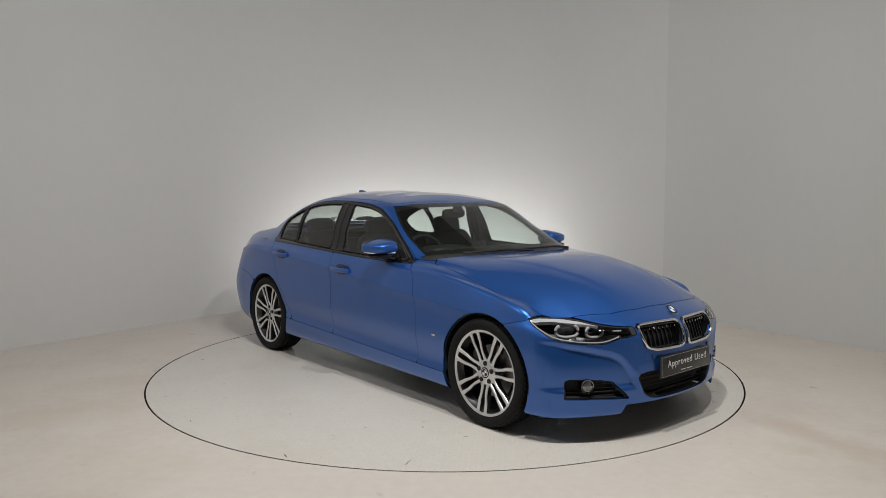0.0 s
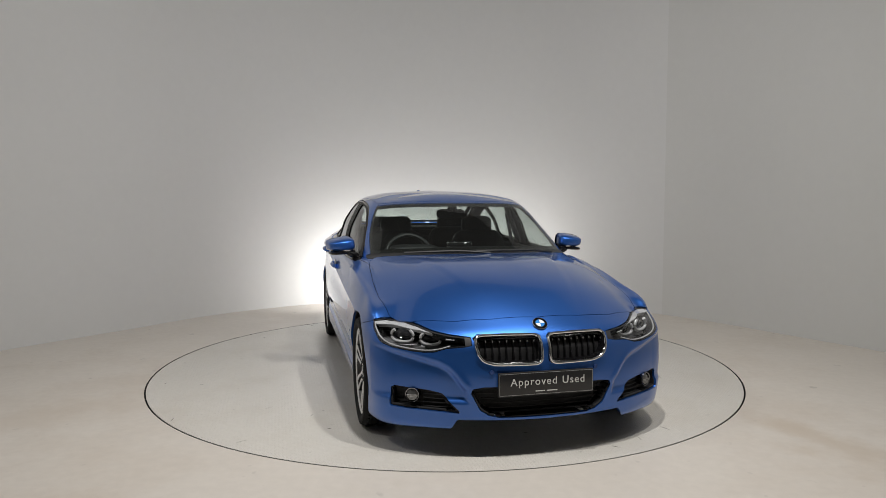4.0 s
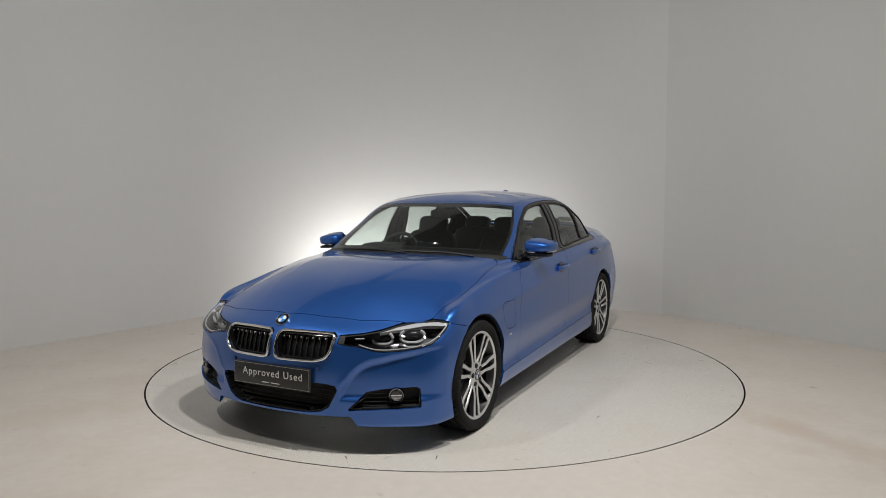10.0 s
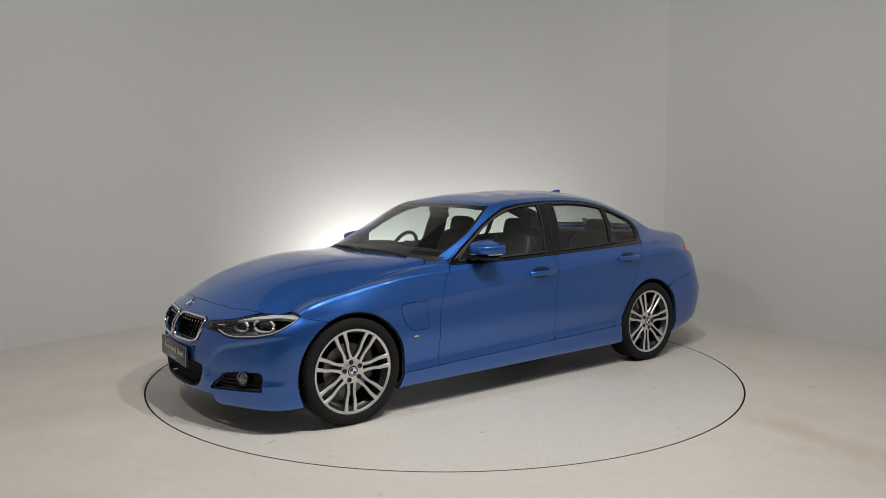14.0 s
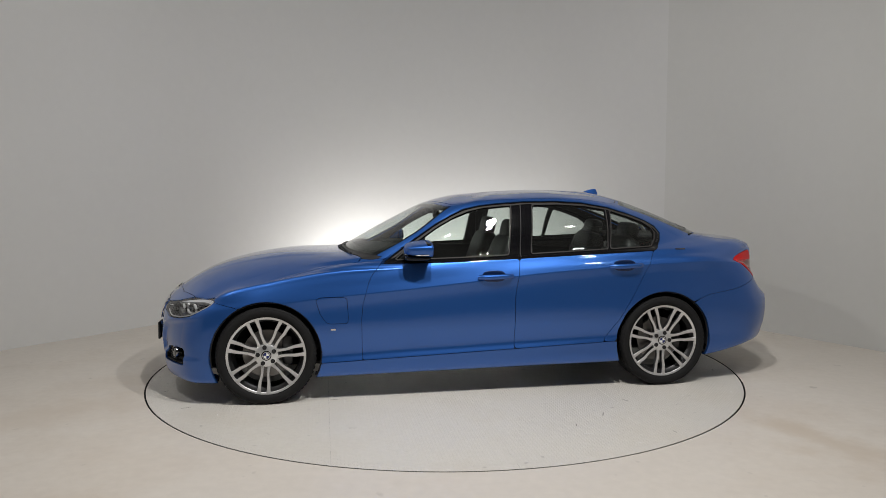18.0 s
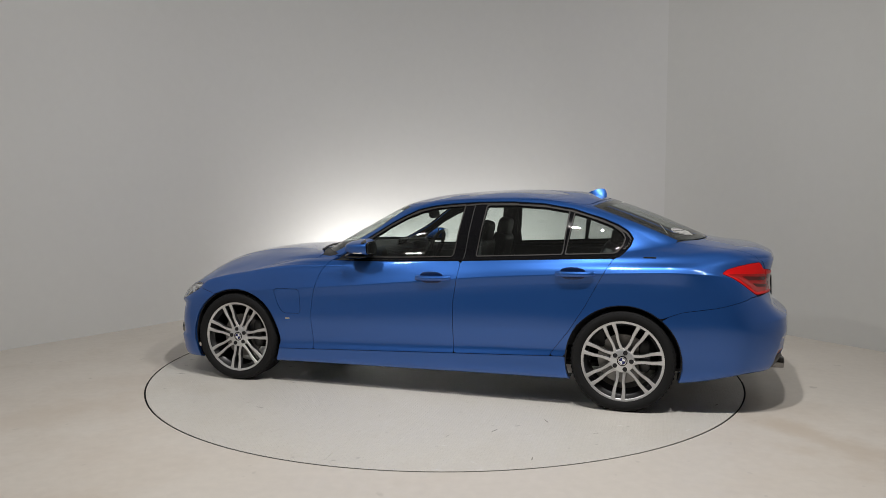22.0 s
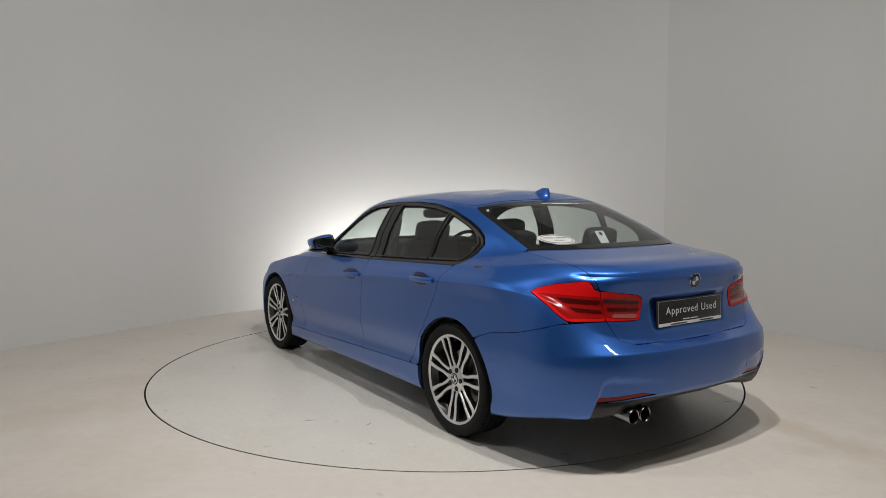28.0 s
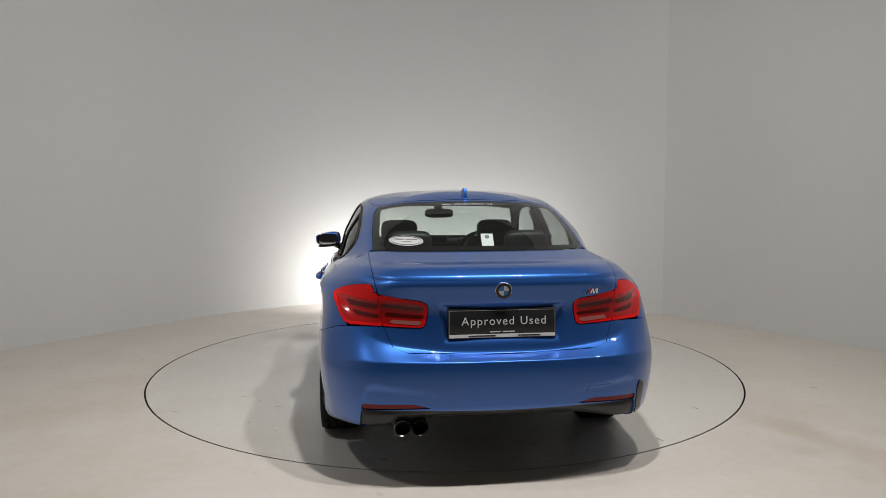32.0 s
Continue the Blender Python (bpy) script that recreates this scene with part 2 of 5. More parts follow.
box(bm, (10.2, 0.12, 6.0), pose(0, -3.26, 3.0))
tagged(part("wall_front", bm, front_wall_paint), "unseen dark wall added behind the camera", "wall", kind="structure")
# unseen ceiling, dark and set high for dark reflections in the car
bm = bmesh.new()
box(bm, (10.2, 12.9, 0.1), pose(0, 3.1, 6.05))
tagged(part("ceiling", bm, ceiling_paint), "unseen dark ceiling over the studio", "ceiling", kind="structure")

RING = 2.27


def disc_floor():
    bm = bmesh.new()
    steps = 160
    inner = [bm.verts.new((CX + (RING + 0.012) * math.cos(2 * math.pi * k / steps), CY + (RING + 0.012) * math.sin(2 * math.pi * k / steps), 0)) for k in range(steps)]
    low = [bm.verts.new((v.co.x, v.co.y, -0.08)) for v in inner]
    outer = []
    for v in inner:
        d = Vector((v.co.x - CX, v.co.y - CY))
        s = 14 / max(abs(d.x), abs(d.y))
        outer.append(bm.verts.new((CX + d.x * s, CY + d.y * s, 0)))
    for k in range(steps):
        j = (k + 1) % steps
        bm.faces.new((inner[k], outer[k], outer[j], inner[j]))
        bm.faces.new((inner[k], inner[j], low[j], low[k]))
    bm.faces.new(low)
    ob = part("floor", bm, floor_paint)
    ob.data.materials.append(shell_black)
    for f in ob.data.polygons:
        if min(ob.data.vertices[i].co.z for i in f.vertices) < -0.01:
            f.material_index = 1
    return tagged(ob, "cream painted concrete studio floor", "floor", kind="structure")


def floor_streaks(m):
    """Brown rubbed-in streaks on the floor paint, each a soft long oval with a ragged edge."""
    b = m.node_tree.nodes["Principled BSDF"]
    clean = b.inputs["Base Color"].links[0].from_socket
    co = add(m, "ShaderNodeTexCoord")
    ragged = add(m, "ShaderNodeTexNoise", Scale=2.6, Detail=5.0, Roughness=0.62)
    link(m, co, "Object", ragged, "Vector")
    total = None
    for x, y, turn, long, wide, amount in ((2.15, 3.95, -62, 0.75, 0.16, 0.55), (2.9, 3.1, -35, 1.3, 0.35, 0.5), (1.1, 2.75, 8, 1.0, 0.16, 0.38), (-1.9, 3.05, -14, 1.2, 0.20, 0.38), (-2.6, 4.3, 40, 1.0, 0.3, 0.3)):
        mp = add(m, "ShaderNodeMapping")
        mp.vector_type = "TEXTURE"
        mp.inputs["Location"].default_value = (x, y, 0)
        mp.inputs["Rotation"].default_value = (0, 0, radians(turn))
        mp.inputs["Scale"].default_value = (long, wide, 1)
        link(m, co, "Object", mp, "Vector")
        far_off = add(m, "ShaderNodeVectorMath")
        far_off.operation = "LENGTH"
        link(m, mp, "Vector", far_off, 0)
        rough_edge = add(m, "ShaderNodeMath")
        rough_edge.operation = "MULTIPLY_ADD"
        rough_edge.inputs[1].default_value, rough_edge.inputs[2].default_value = -2.6, 1.3
        link(m, ragged, "Fac", rough_edge, 0)
        edge = add(m, "ShaderNodeMath")
        link(m, far_off, "Value", edge, 0)
        link(m, rough_edge, 0, edge, 1)
        fall = add(m, "ShaderNodeMapRange", From_Min=0.1, From_Max=1.25, To_Min=amount, To_Max=0.0)
        fall.interpolation_type = "SMOOTHSTEP"
        link(m, edge, 0, fall, "Value")
        if total is None:
            total = fall
        else:
            most = add(m, "ShaderNodeMath")
            most.operation = "MAXIMUM"
            m.node_tree.links.new(total.outputs[0], most.inputs[0])
            m.node_tree.links.new(fall.outputs[0], most.inputs[1])
            total = most
    mix = m.node_tree.nodes.new("ShaderNodeMixRGB")
    mix.inputs[2].default_value = (0.47, 0.385, 0.30, 1)
    m.node_tree.links.new(total.outputs[0], mix.inputs[0])
    m.node_tree.links.new(clean, mix.inputs[1])
    m.node_tree.links.new(mix.outputs[0], b.inputs["Base Color"])


floor_streaks(floor_paint)
disc_floor()
turntable = empty("turntable", pose(CX, CY, 0))
tagged(turntable, "cream painted steel turntable flush with the floor", "turntable")
bm = bmesh.new()
lathe(bm, [(0.0001, -0.06), (RING - 0.002, -0.06), (RING - 0.002, -0.006), (0.0001, -0.006)], "z", 160)
part("frame", bm, shell_black, turntable, "dark steel frame")


def deck_plate(x0, x1, y0, y1, seam=0.0003):
    """One steel plate of the deck: a rectangle trimmed by the round edge."""
    bm = bmesh.new()
    bmesh.ops.create_circle(bm, cap_ends=True, segments=220, radius=RING)
    for co, no in (((x0 + seam, 0, 0), (-1, 0, 0)), ((x1 - seam, 0, 0), (1, 0, 0)), ((0, y0 + seam, 0), (0, -1, 0)), ((0, y1 - seam, 0), (0, 1, 0))):
        bmesh.ops.bisect_plane(bm, geom=bm.verts[:] + bm.edges[:] + bm.faces[:], plane_co=co, plane_no=no, clear_outer=True)
    edges = [e for e in bm.edges if len(e.link_faces) == 1]
    down = bmesh.ops.extrude_edge_only(bm, edges=edges)
    for v in down["geom"]:
        if isinstance(v, bmesh.types.BMVert):
            v.co.z -= 0.006
    return part("plate", bm, plate_paint, turntable)


for x0, x1 in ((-3, -0.95), (-0.95, 0.0), (0.0, 0.95), (0.95, 3)):
    deck_plate(x0, x1, -3, 3)

# small chips and scuffs in the deck's paint
chip_dark = material("chipped_bare_steel", (0.10, 0.085, 0.07), 0.6)
chip_pale = material("pale_scuff", (0.72, 0.71, 0.69), 0.5)
rng = random.Random(4)
for k in range(46):
    a, r = rng.uniform(0, 6.283), RING * (0.42 + 0.56 * rng.random() ** 0.5)
    long, wide, turn = rng.uniform(0.008, 0.045), rng.uniform(0.002, 0.006), rng.uniform(0, 180)
    bm = bmesh.new()
    rim = [(long * math.cos(q) * rng.uniform(0.5, 1), wide * math.sin(q) * rng.uniform(0.4, 1)) for q in [0.785 * j for j in range(8)]]
    m = pose(r * math.cos(a), r * math.sin(a), 0.0004, 0, 0, turn)
    bm.faces.new([bm.verts.new(m @ Vector((x, y, 0))) for x, y in rim])
    part("scuff", bm, chip_pale if k % 4 == 0 else chip_dark, turntable)
# ---- the car's skin ----
# Rings run half round the car from the middle of the nose to the middle of the tail.
# Stations: 0-4 nose to corner, 5-13 along the side, 14-17 corner to tail.
SIDE_X = (1.72, 1.40, 1.0, 0.55, 0.0, -0.5, -1.0, -1.4, -1.8)
STATIONS = 18


def keyed(pairs):
    """A value at each station from a few (station, value) pairs."""
    return np.interp(range(STATIONS), [p[0] for p in pairs], [p[1] for p in pairs])


def ring(nose, bow, front_w, side_w, tail, tail_bow, tail_w, zs):
    out = np.zeros((STATIONS, 3))
    out[:, 2] = keyed(zs)
    for k, (fy, fx) in enumerate(((0, 0), (0.28, 0.05), (0.54, 0.22), (0.79, 0.53), (1, 1))):
        out[k, :2] = nose - fx * bow, fy * front_w
    for k in range(9):
        out[5 + k, :2] = SIDE_X[k], side_w[k]
    for k, (fy, fx) in enumerate(((1, 1), (0.80, 0.34), (0.44, 0.07), (0, 0))):
        out[14 + k, :2] = tail + fx * tail_bow, fy * tail_w
    return out


def free_ring(pts):
    return np.array(pts, float)


def body_rows():
    r = []
    # 0 underside, 1 lower edge, 2 sill crease, 3 tuck above it
    r.append(ring(2.05, 0.30, 0.70, (0.74, 0.76, 0.78, 0.78, 0.78, 0.78, 0.78, 0.76, 0.72), -2.25, 0.22, 0.66,
                  [(0, 0.20), (4, 0.16), (7, 0.165), (11, 0.18), (13, 0.23), (14, 0.27), (15, 0.28), (17, 0.33)]))
    r.append(ring(2.185, 0.31, 0.81, (0.868, 0.875, 0.868, 0.868, 0.868, 0.868, 0.872, 0.88, 0.855), -2.41, 0.27, 0.79,
                  [(0, 0.205), (1, 0.20), (2, 0.165), (4, 0.150), (7, 0.168), (11, 0.188), (12, 0.20), (13, 0.211), (14, 0.275), (15, 0.29), (16, 0.342), (17, 0.345)]))
    r.append(ring(2.195, 0.30, 0.83, (0.888, 0.895, 0.893, 0.893, 0.893, 0.893, 0.895, 0.900, 0.878), -2.445, 0.28, 0.815,
                  [(0, 0.26), (4, 0.25), (7, 0.262), (11, 0.335), (13, 0.36), (14, 0.37), (15, 0.38), (17, 0.388)]))
    r.append(ring(2.200, 0.30, 0.835, (0.890, 0.897, 0.880, 0.878, 0.878, 0.878, 0.885, 0.902, 0.885), -2.455, 0.29, 0.825,
                  [(0, 0.33), (4, 0.32), (7, 0.31), (11, 0.375), (13, 0.42), (14, 0.42), (17, 0.435)]))
    # 4, 5 the flanks
    r.append(ring(2.203, 0.30, 0.84, (0.892, 0.904, 0.903, 0.904, 0.904, 0.904, 0.905, 0.909, 0.893), -2.460, 0.30, 0.838,
                  [(0, 0.43), (4, 0.42), (7, 0.48), (11, 0.52), (13, 0.55), (14, 0.555), (17, 0.565)]))
    r.append(ring(2.195, 0.31, 0.845, (0.890, 0.901, 0.898, 0.899, 0.900, 0.899, 0.896, 0.892, 0.873), -2.455, 0.30, 0.832,
                  [(0, 0.52), (4, 0.52), (6, 0.59), (7, 0.635), (8, 0.675), (9, 0.725), (10, 0.775), (11, 0.808), (12, 0.822), (13, 0.800), (14, 0.61), (17, 0.615)]))
    # 6, 7 either side of the crease through the handles
    r.append(ring(2.185, 0.32, 0.84, (0.880, 0.898, 0.901, 0.904, 0.905, 0.904, 0.901, 0.897, 0.876), -2.378, 0.28, 0.782,
                  [(0, 0.60), (4, 0.59), (5, 0.63), (6, 0.668), (7, 0.705), (8, 0.742), (9, 0.792), (10, 0.840), (11, 0.872), (12, 0.890), (13, 0.897), (14, 0.855), (15, 0.715), (16, 0.655), (17, 0.642)]))
    r.append(ring(2.150, 0.32, 0.83, (0.868, 0.884, 0.887, 0.889, 0.889, 0.888, 0.885, 0.880, 0.858), -2.345, 0.28, 0.770,
                  [(0, 0.655), (4, 0.64), (5, 0.66), (6, 0.712), (7, 0.756), (8, 0.790), (9, 0.834), (10, 0.878), (11, 0.907), (12, 0.922), (13, 0.926), (14, 0.882), (15, 0.82), (17, 0.80)]))
    # 8 shoulder: leading edge of the bonnet, trailing edge of the boot
    r.append(ring(2.075, 0.33, 0.79, (0.835, 0.852, 0.860, 0.863, 0.863, 0.862, 0.857, 0.848, 0.816), -2.378, 0.24, 0.67,
                  [(0, 0.72), (4, 0.695), (5, 0.712), (6, 0.782), (7, 0.846), (8, 0.875), (9, 0.90), (10, 0.925), (11, 0.945), (12, 0.955), (13, 0.96), (14, 0.985), (17, 0.995)]))
    # 9, 10 bonnet, belt and boot
    r.append(free_ring([(1.86, 0, 0.842), (1.85, 0.20, 0.840), (1.80, 0.40, 0.828), (1.71, 0.57, 0.806), (1.60, 0.69, 0.785), (1.49, 0.765, 0.785), (1.24, 0.795, 0.838),
                        (0.92, 0.825, 0.893), (0.53, 0.845, 0.905), (0, 0.851, 0.926), (-0.5, 0.850, 0.948), (-1.0, 0.841, 0.970), (-1.4, 0.82, 0.985), (-1.76, 0.775, 0.998),
                        (-2.08, 0.650, 1.020), (-2.22, 0.50, 1.030), (-2.28, 0.27, 1.034), (-2.29, 0, 1.036)]))
    r.append(free_ring([(1.45, 0, 0.950), (1.44, 0.20, 0.948), (1.40, 0.39, 0.938), (1.33, 0.55, 0.912), (1.24, 0.665, 0.890), (1.15, 0.735, 0.880), (0.98, 0.755, 0.905),
                        (0.80, 0.785, 0.922), (0.52, 0.826, 0.922), (0, 0.840, 0.940), (-0.5, 0.840, 0.960), (-1.0, 0.826, 0.982), (-1.4, 0.795, 1.000), (-1.71, 0.735, 1.022),
                        (-1.92, 0.635, 1.046), (-2.06, 0.46, 1.052), (-2.12, 0.24, 1.055), (-2.13, 0, 1.056)]))
    # 11 foot of the glass
    r.append(free_ring([(0.87, 0, 0.978), (0.865, 0.20, 0.978), (0.84, 0.41, 0.975), (0.79, 0.58, 0.970), (0.71, 0.700, 0.961), (0.66, 0.742, 0.950), (0.62, 0.762, 0.943),
                        (0.56, 0.783, 0.937), (0.45, 0.802, 0.934), (0, 0.818, 0.950), (-0.5, 0.818, 0.970), (-1.0, 0.803, 0.992), (-1.4, 0.765, 1.018), (-1.61, 0.685, 1.052),
                        (-1.75, 0.600, 1.078), (-1.88, 0.43, 1.083), (-1.94, 0.22, 1.085), (-1.95, 0, 1.085)]))
    # 12 half way up the glass
    r.append(free_ring([(0.56, 0, 1.152), (0.555, 0.20, 1.151), (0.53, 0.40, 1.146), (0.475, 0.56, 1.136), (0.41, 0.662, 1.122), (0.335, 0.700, 1.122), (0.27, 0.713, 1.124),
                        (0.18, 0.725, 1.13), (0.02, 0.737, 1.142), (-0.25, 0.745, 1.155), (-0.575, 0.745, 1.165), (-0.92, 0.732, 1.172), (-1.20, 0.702, 1.18), (-1.36, 0.655, 1.188),
                        (-1.46, 0.592, 1.202), (-1.55, 0.42, 1.226), (-1.59, 0.21, 1.236), (-1.60, 0, 1.238)]))
    # 13 edge of the roof
    r.append(free_ring([(0.19, 0, 1.328), (0.187, 0.17, 1.327), (0.178, 0.33, 1.324), (0.16, 0.47, 1.318), (0.125, 0.562, 1.308), (0.06, 0.592, 1.312), (-0.02, 0.602, 1.325),
                        (-0.13, 0.608, 1.336), (-0.30, 0.612, 1.345), (-0.48, 0.614, 1.350), (-0.68, 0.612, 1.350), (-0.88, 0.605, 1.340), (-1.03, 0.593, 1.324), (-1.11, 0.578, 1.314),
                        (-1.17, 0.540, 1.314), (-1.24, 0.40, 1.338), (-1.28, 0.20, 1.347), (-1.29, 0, 1.351)]))
    # 14, 15 roof
    r.append(free_ring([(0.04, 0, 1.366), (0.035, 0.13, 1.365), (0.02, 0.26, 1.360), (-0.01, 0.37, 1.353), (-0.05, 0.445, 1.348), (-0.10, 0.475, 1.353), (-0.17, 0.49, 1.363),
                        (-0.27, 0.49, 1.367), (-0.40, 0.495, 1.375), (-0.52, 0.50, 1.378), (-0.66, 0.50, 1.378), (-0.82, 0.49, 1.370), (-0.95, 0.475, 1.361), (-1.02, 0.45, 1.358),
                        (-1.06, 0.41, 1.360), (-1.09, 0.31, 1.376), (-1.11, 0.16, 1.389), (-1.11, 0, 1.393)]))
    r.append(free_ring([(-0.25, 0, 1.395), (-0.26, 0, 1.396), (-0.27, 0, 1.397), (-0.29, 0, 1.398), (-0.31, 0, 1.399), (-0.34, 0, 1.401), (-0.37, 0, 1.403),
                        (-0.42, 0, 1.405), (-0.48, 0, 1.408), (-0.54, 0, 1.410), (-0.60, 0, 1.412), (-0.67, 0, 1.412), (-0.73, 0, 1.411), (-0.77, 0, 1.411),
                        (-0.79, 0, 1.410), (-0.80, 0, 1.410), (-0.81, 0, 1.410), (-0.82, 0, 1.410)]))
    r[14][:, 2] += 0.008
    r[15][:, 2] += 0.012
    return np.array(r)


U_STEPS = [24, 24, 24, 24, 24, 20, 20, 18, 18, 16, 16, 16, 16, 28, 30, 26, 24]
V_STEPS = [4, 8, 8, 10, 10, 12, 10, 14, 12, 12, 12, 14, 16, 8, 10]


def poly_field(px, py, poly):
    """Signed distance to a closed outline, positive inside."""
    poly = np.array(poly, float)
    q = np.stack([px, py], 1)
    best = np.full(len(px), 1e9)
    inside = np.zeros(len(px), bool)
    for k in range(len(poly)):
        a, b = poly[k], poly[(k + 1) % len(poly)]
        e = b - a
        t = np.clip(((q - a) @ e) / (e @ e + 1e-12), 0, 1)
        best = np.minimum(best, np.linalg.norm(q - a - t[:, None] * e, axis=1))
        cross = (a[1] > q[:, 1]) != (b[1] > q[:, 1])
        xi = a[0] + (q[:, 1] - a[1]) * e[0] / (e[1] if abs(e[1]) > 1e-12 else 1e-12)
        inside ^= cross & (q[:, 0] < xi)
    return np.where(inside, best, -best)


def ramp(d, width):
    t = np.clip(d / width, 0, 1)
    return t * t * (3 - 2 * t)


def sculpt(s, v, p):
    """How far the skin is pushed out: hollows in the bumpers, the plate's bay in the boot."""
    size = 0.22
    out = np.zeros(len(s))
    front, rear = (s < 5.3) & (v < 8), (s > 13.6) & (v < 8.5)
    hollow = poly_field(s * size, p[:, 2], [(q * size, z) for q, z in ((1.76, 0.30), (1.79, 0.375), (1.93, 0.41), (2.07, 0.46), (2.22, 0.495), (2.45, 0.522), (2.7, 0.535), (3.0, 0.550), (3.4, 0.568), (3.8, 0.586), (4.6, 0.60), (4.6, 0.30))])
    fade = np.interp(s, (3.5, 4.5), (1, 0))
    out -= np.where(front, 0.020 * ramp(hollow, 0.030) * fade, 0)
    out += np.where(front, 0.004 * np.exp(-((hollow + 0.010) / 0.016) ** 2) * np.interp(p[:, 2], (0.36, 0.40), (0, 1)) * fade, 0)
    wing = poly_field(s * size, p[:, 2], [(q * size, z) for q, z in ((14.82, 0.36), (15.02, 0.49), (15.2, 0.503), (16.1, 0.47), (16.5, 0.36))])
    out -= np.where(rear, 0.012 * ramp(wing, 0.016) * np.interp(s, (15.3, 16.3), (1, 0)), 0)
    bay = poly_field(p[:, 1], p[:, 2], [(-0.5, 0.692), (0.285, 0.692), (0.312, 0.872), (-0.5, 0.884)])
    out -= np.where(rear & (s > 15), 0.012 * ramp(bay, 0.022), 0)
    # crest of the front wing beside the bonnet
    out += 0.006 * np.exp(-((v - 8.30) / 0.28) ** 2) * np.interp(s, (5.2, 6.0, 7.6, 8.3), (0, 1, 1, 0))
    # bevel along the trailing edge of the boot
    lip = np.where(v <= 8, ramp(v - 7.82, 0.18), ramp(8.3 - v, 0.3))
    out -= np.where((s > 14.0) & (v > 7.5) & (v < 8.6), 0.015 * lip * np.interp(s, (14.0, 14.5), (0, 1)), 0)
    flare = poly_field(p[:, 0], p[:, 2], [(-0.30, 0.250), (-0.75, 0.283), (-0.99, 0.270), (-1.05, 0.18), (-0.30, 0.18)])
    out += np.where((s > 8) & (s < 13) & (v < 3), 0.003 * ramp(flare, 0.03), 0)
    dome = poly_field(p[:, 0], p[:, 1], [(2.3, -0.9), (2.3, 0.22), (2.0, 0.30), (1.5, 0.40), (0.95, 0.52), (0.6, 0.52), (0.6, -0.9)])
    out += np.where((v > 8) & (v < 11) & (s < 6), 0.0042 * ramp(dome, 0.06) * ramp(10.9 - v, 0.6) * ramp(v - 8.1, 1.5), 0)
    return out


class Skin:
    """The half skin as a grid: points p, station s and row v at each."""

    def __init__(self):
        rows = body_rows()
        flip = np.array((1, -1, 1))
        whole = np.concatenate([rows[:, 1:2] * flip, rows, rows[:, -2:-1] * flip], 1)                       # on past the middle
        wide = through_rows(np.swapaxes(whole, 0, 1), U_STEPS[:1] + U_STEPS + U_STEPS[-1:])[U_STEPS[0]:-U_STEPS[-1]]
        s = np.concatenate([[k + j / n for j in range(n)] for k, n in enumerate(U_STEPS)] + [[len(U_STEPS)]])
        crease = {2: np.interp(s, (5.5, 6.5, 12, 13), (0, 0.6, 0.6, 0)), 5: np.interp(s, (13.2, 14.6), (0, 0.85)), 6: np.interp(s, (5.5, 6.5, 13.4, 14.2, 15), (0, 1, 1, 0.1, 0.6)),
                  8: np.interp(s, (13.9, 14.4), (0, 0.9)), 11: np.interp(s, (4.2, 5.2, 13.2, 14), (1, 0.2, 0.2, 1))}
        fine = through_rows(np.swapaxes(wide, 0, 1), V_STEPS, crease)          # rows made fine
        v = np.concatenate([[k + j / n for j in range(n)] for k, n in enumerate(V_STEPS)] + [[len(V_STEPS)]])
        self.nv, self.nu = fine.shape[:2]
        fine[:, 0, 1] = fine[:, -1, 1] = 0
        self.grid = fine
        self.p = fine.reshape(-1, 3)
        self.s, self.v = np.meshgrid(s, v)
        self.s, self.v = self.s.ravel(), self.v.ravel()
        n = self.normals(fine)
        fine += n * sculpt(self.s, self.v, self.p).reshape(self.nv, self.nu, 1)
        fine[:, 0, 1] = fine[:, -1, 1] = 0
        n = self.normals(fine)
        self.p = fine.reshape(-1, 3)
        self.n = n.reshape(-1, 3)
        i = np.arange(self.nv * self.nu).reshape(self.nv, self.nu)
        a, b, c, d = i[:-1, :-1].ravel(), i[:-1, 1:].ravel(), i[1:, 1:].ravel(), i[1:, :-1].ravel()
        self.tris = np.concatenate([np.stack([a, b, c], 1), np.stack([a, c, d], 1)])

    def normals(self, fine):
        du, dv = np.gradient(fine, axis=1), np.gradient(fine, axis=0)
        n = np.cross(du, dv)
        n /= np.linalg.norm(n, axis=2, keepdims=True) + 1e-12
        n[-1] = (0, 0, 1)
        n[:, 0, 1] = n[:, -1, 1] = 0
        n /= np.linalg.norm(n, axis=2, keepdims=True) + 1e-12
        return -n if n[60, self.nu // 2, 1] < 0 else n


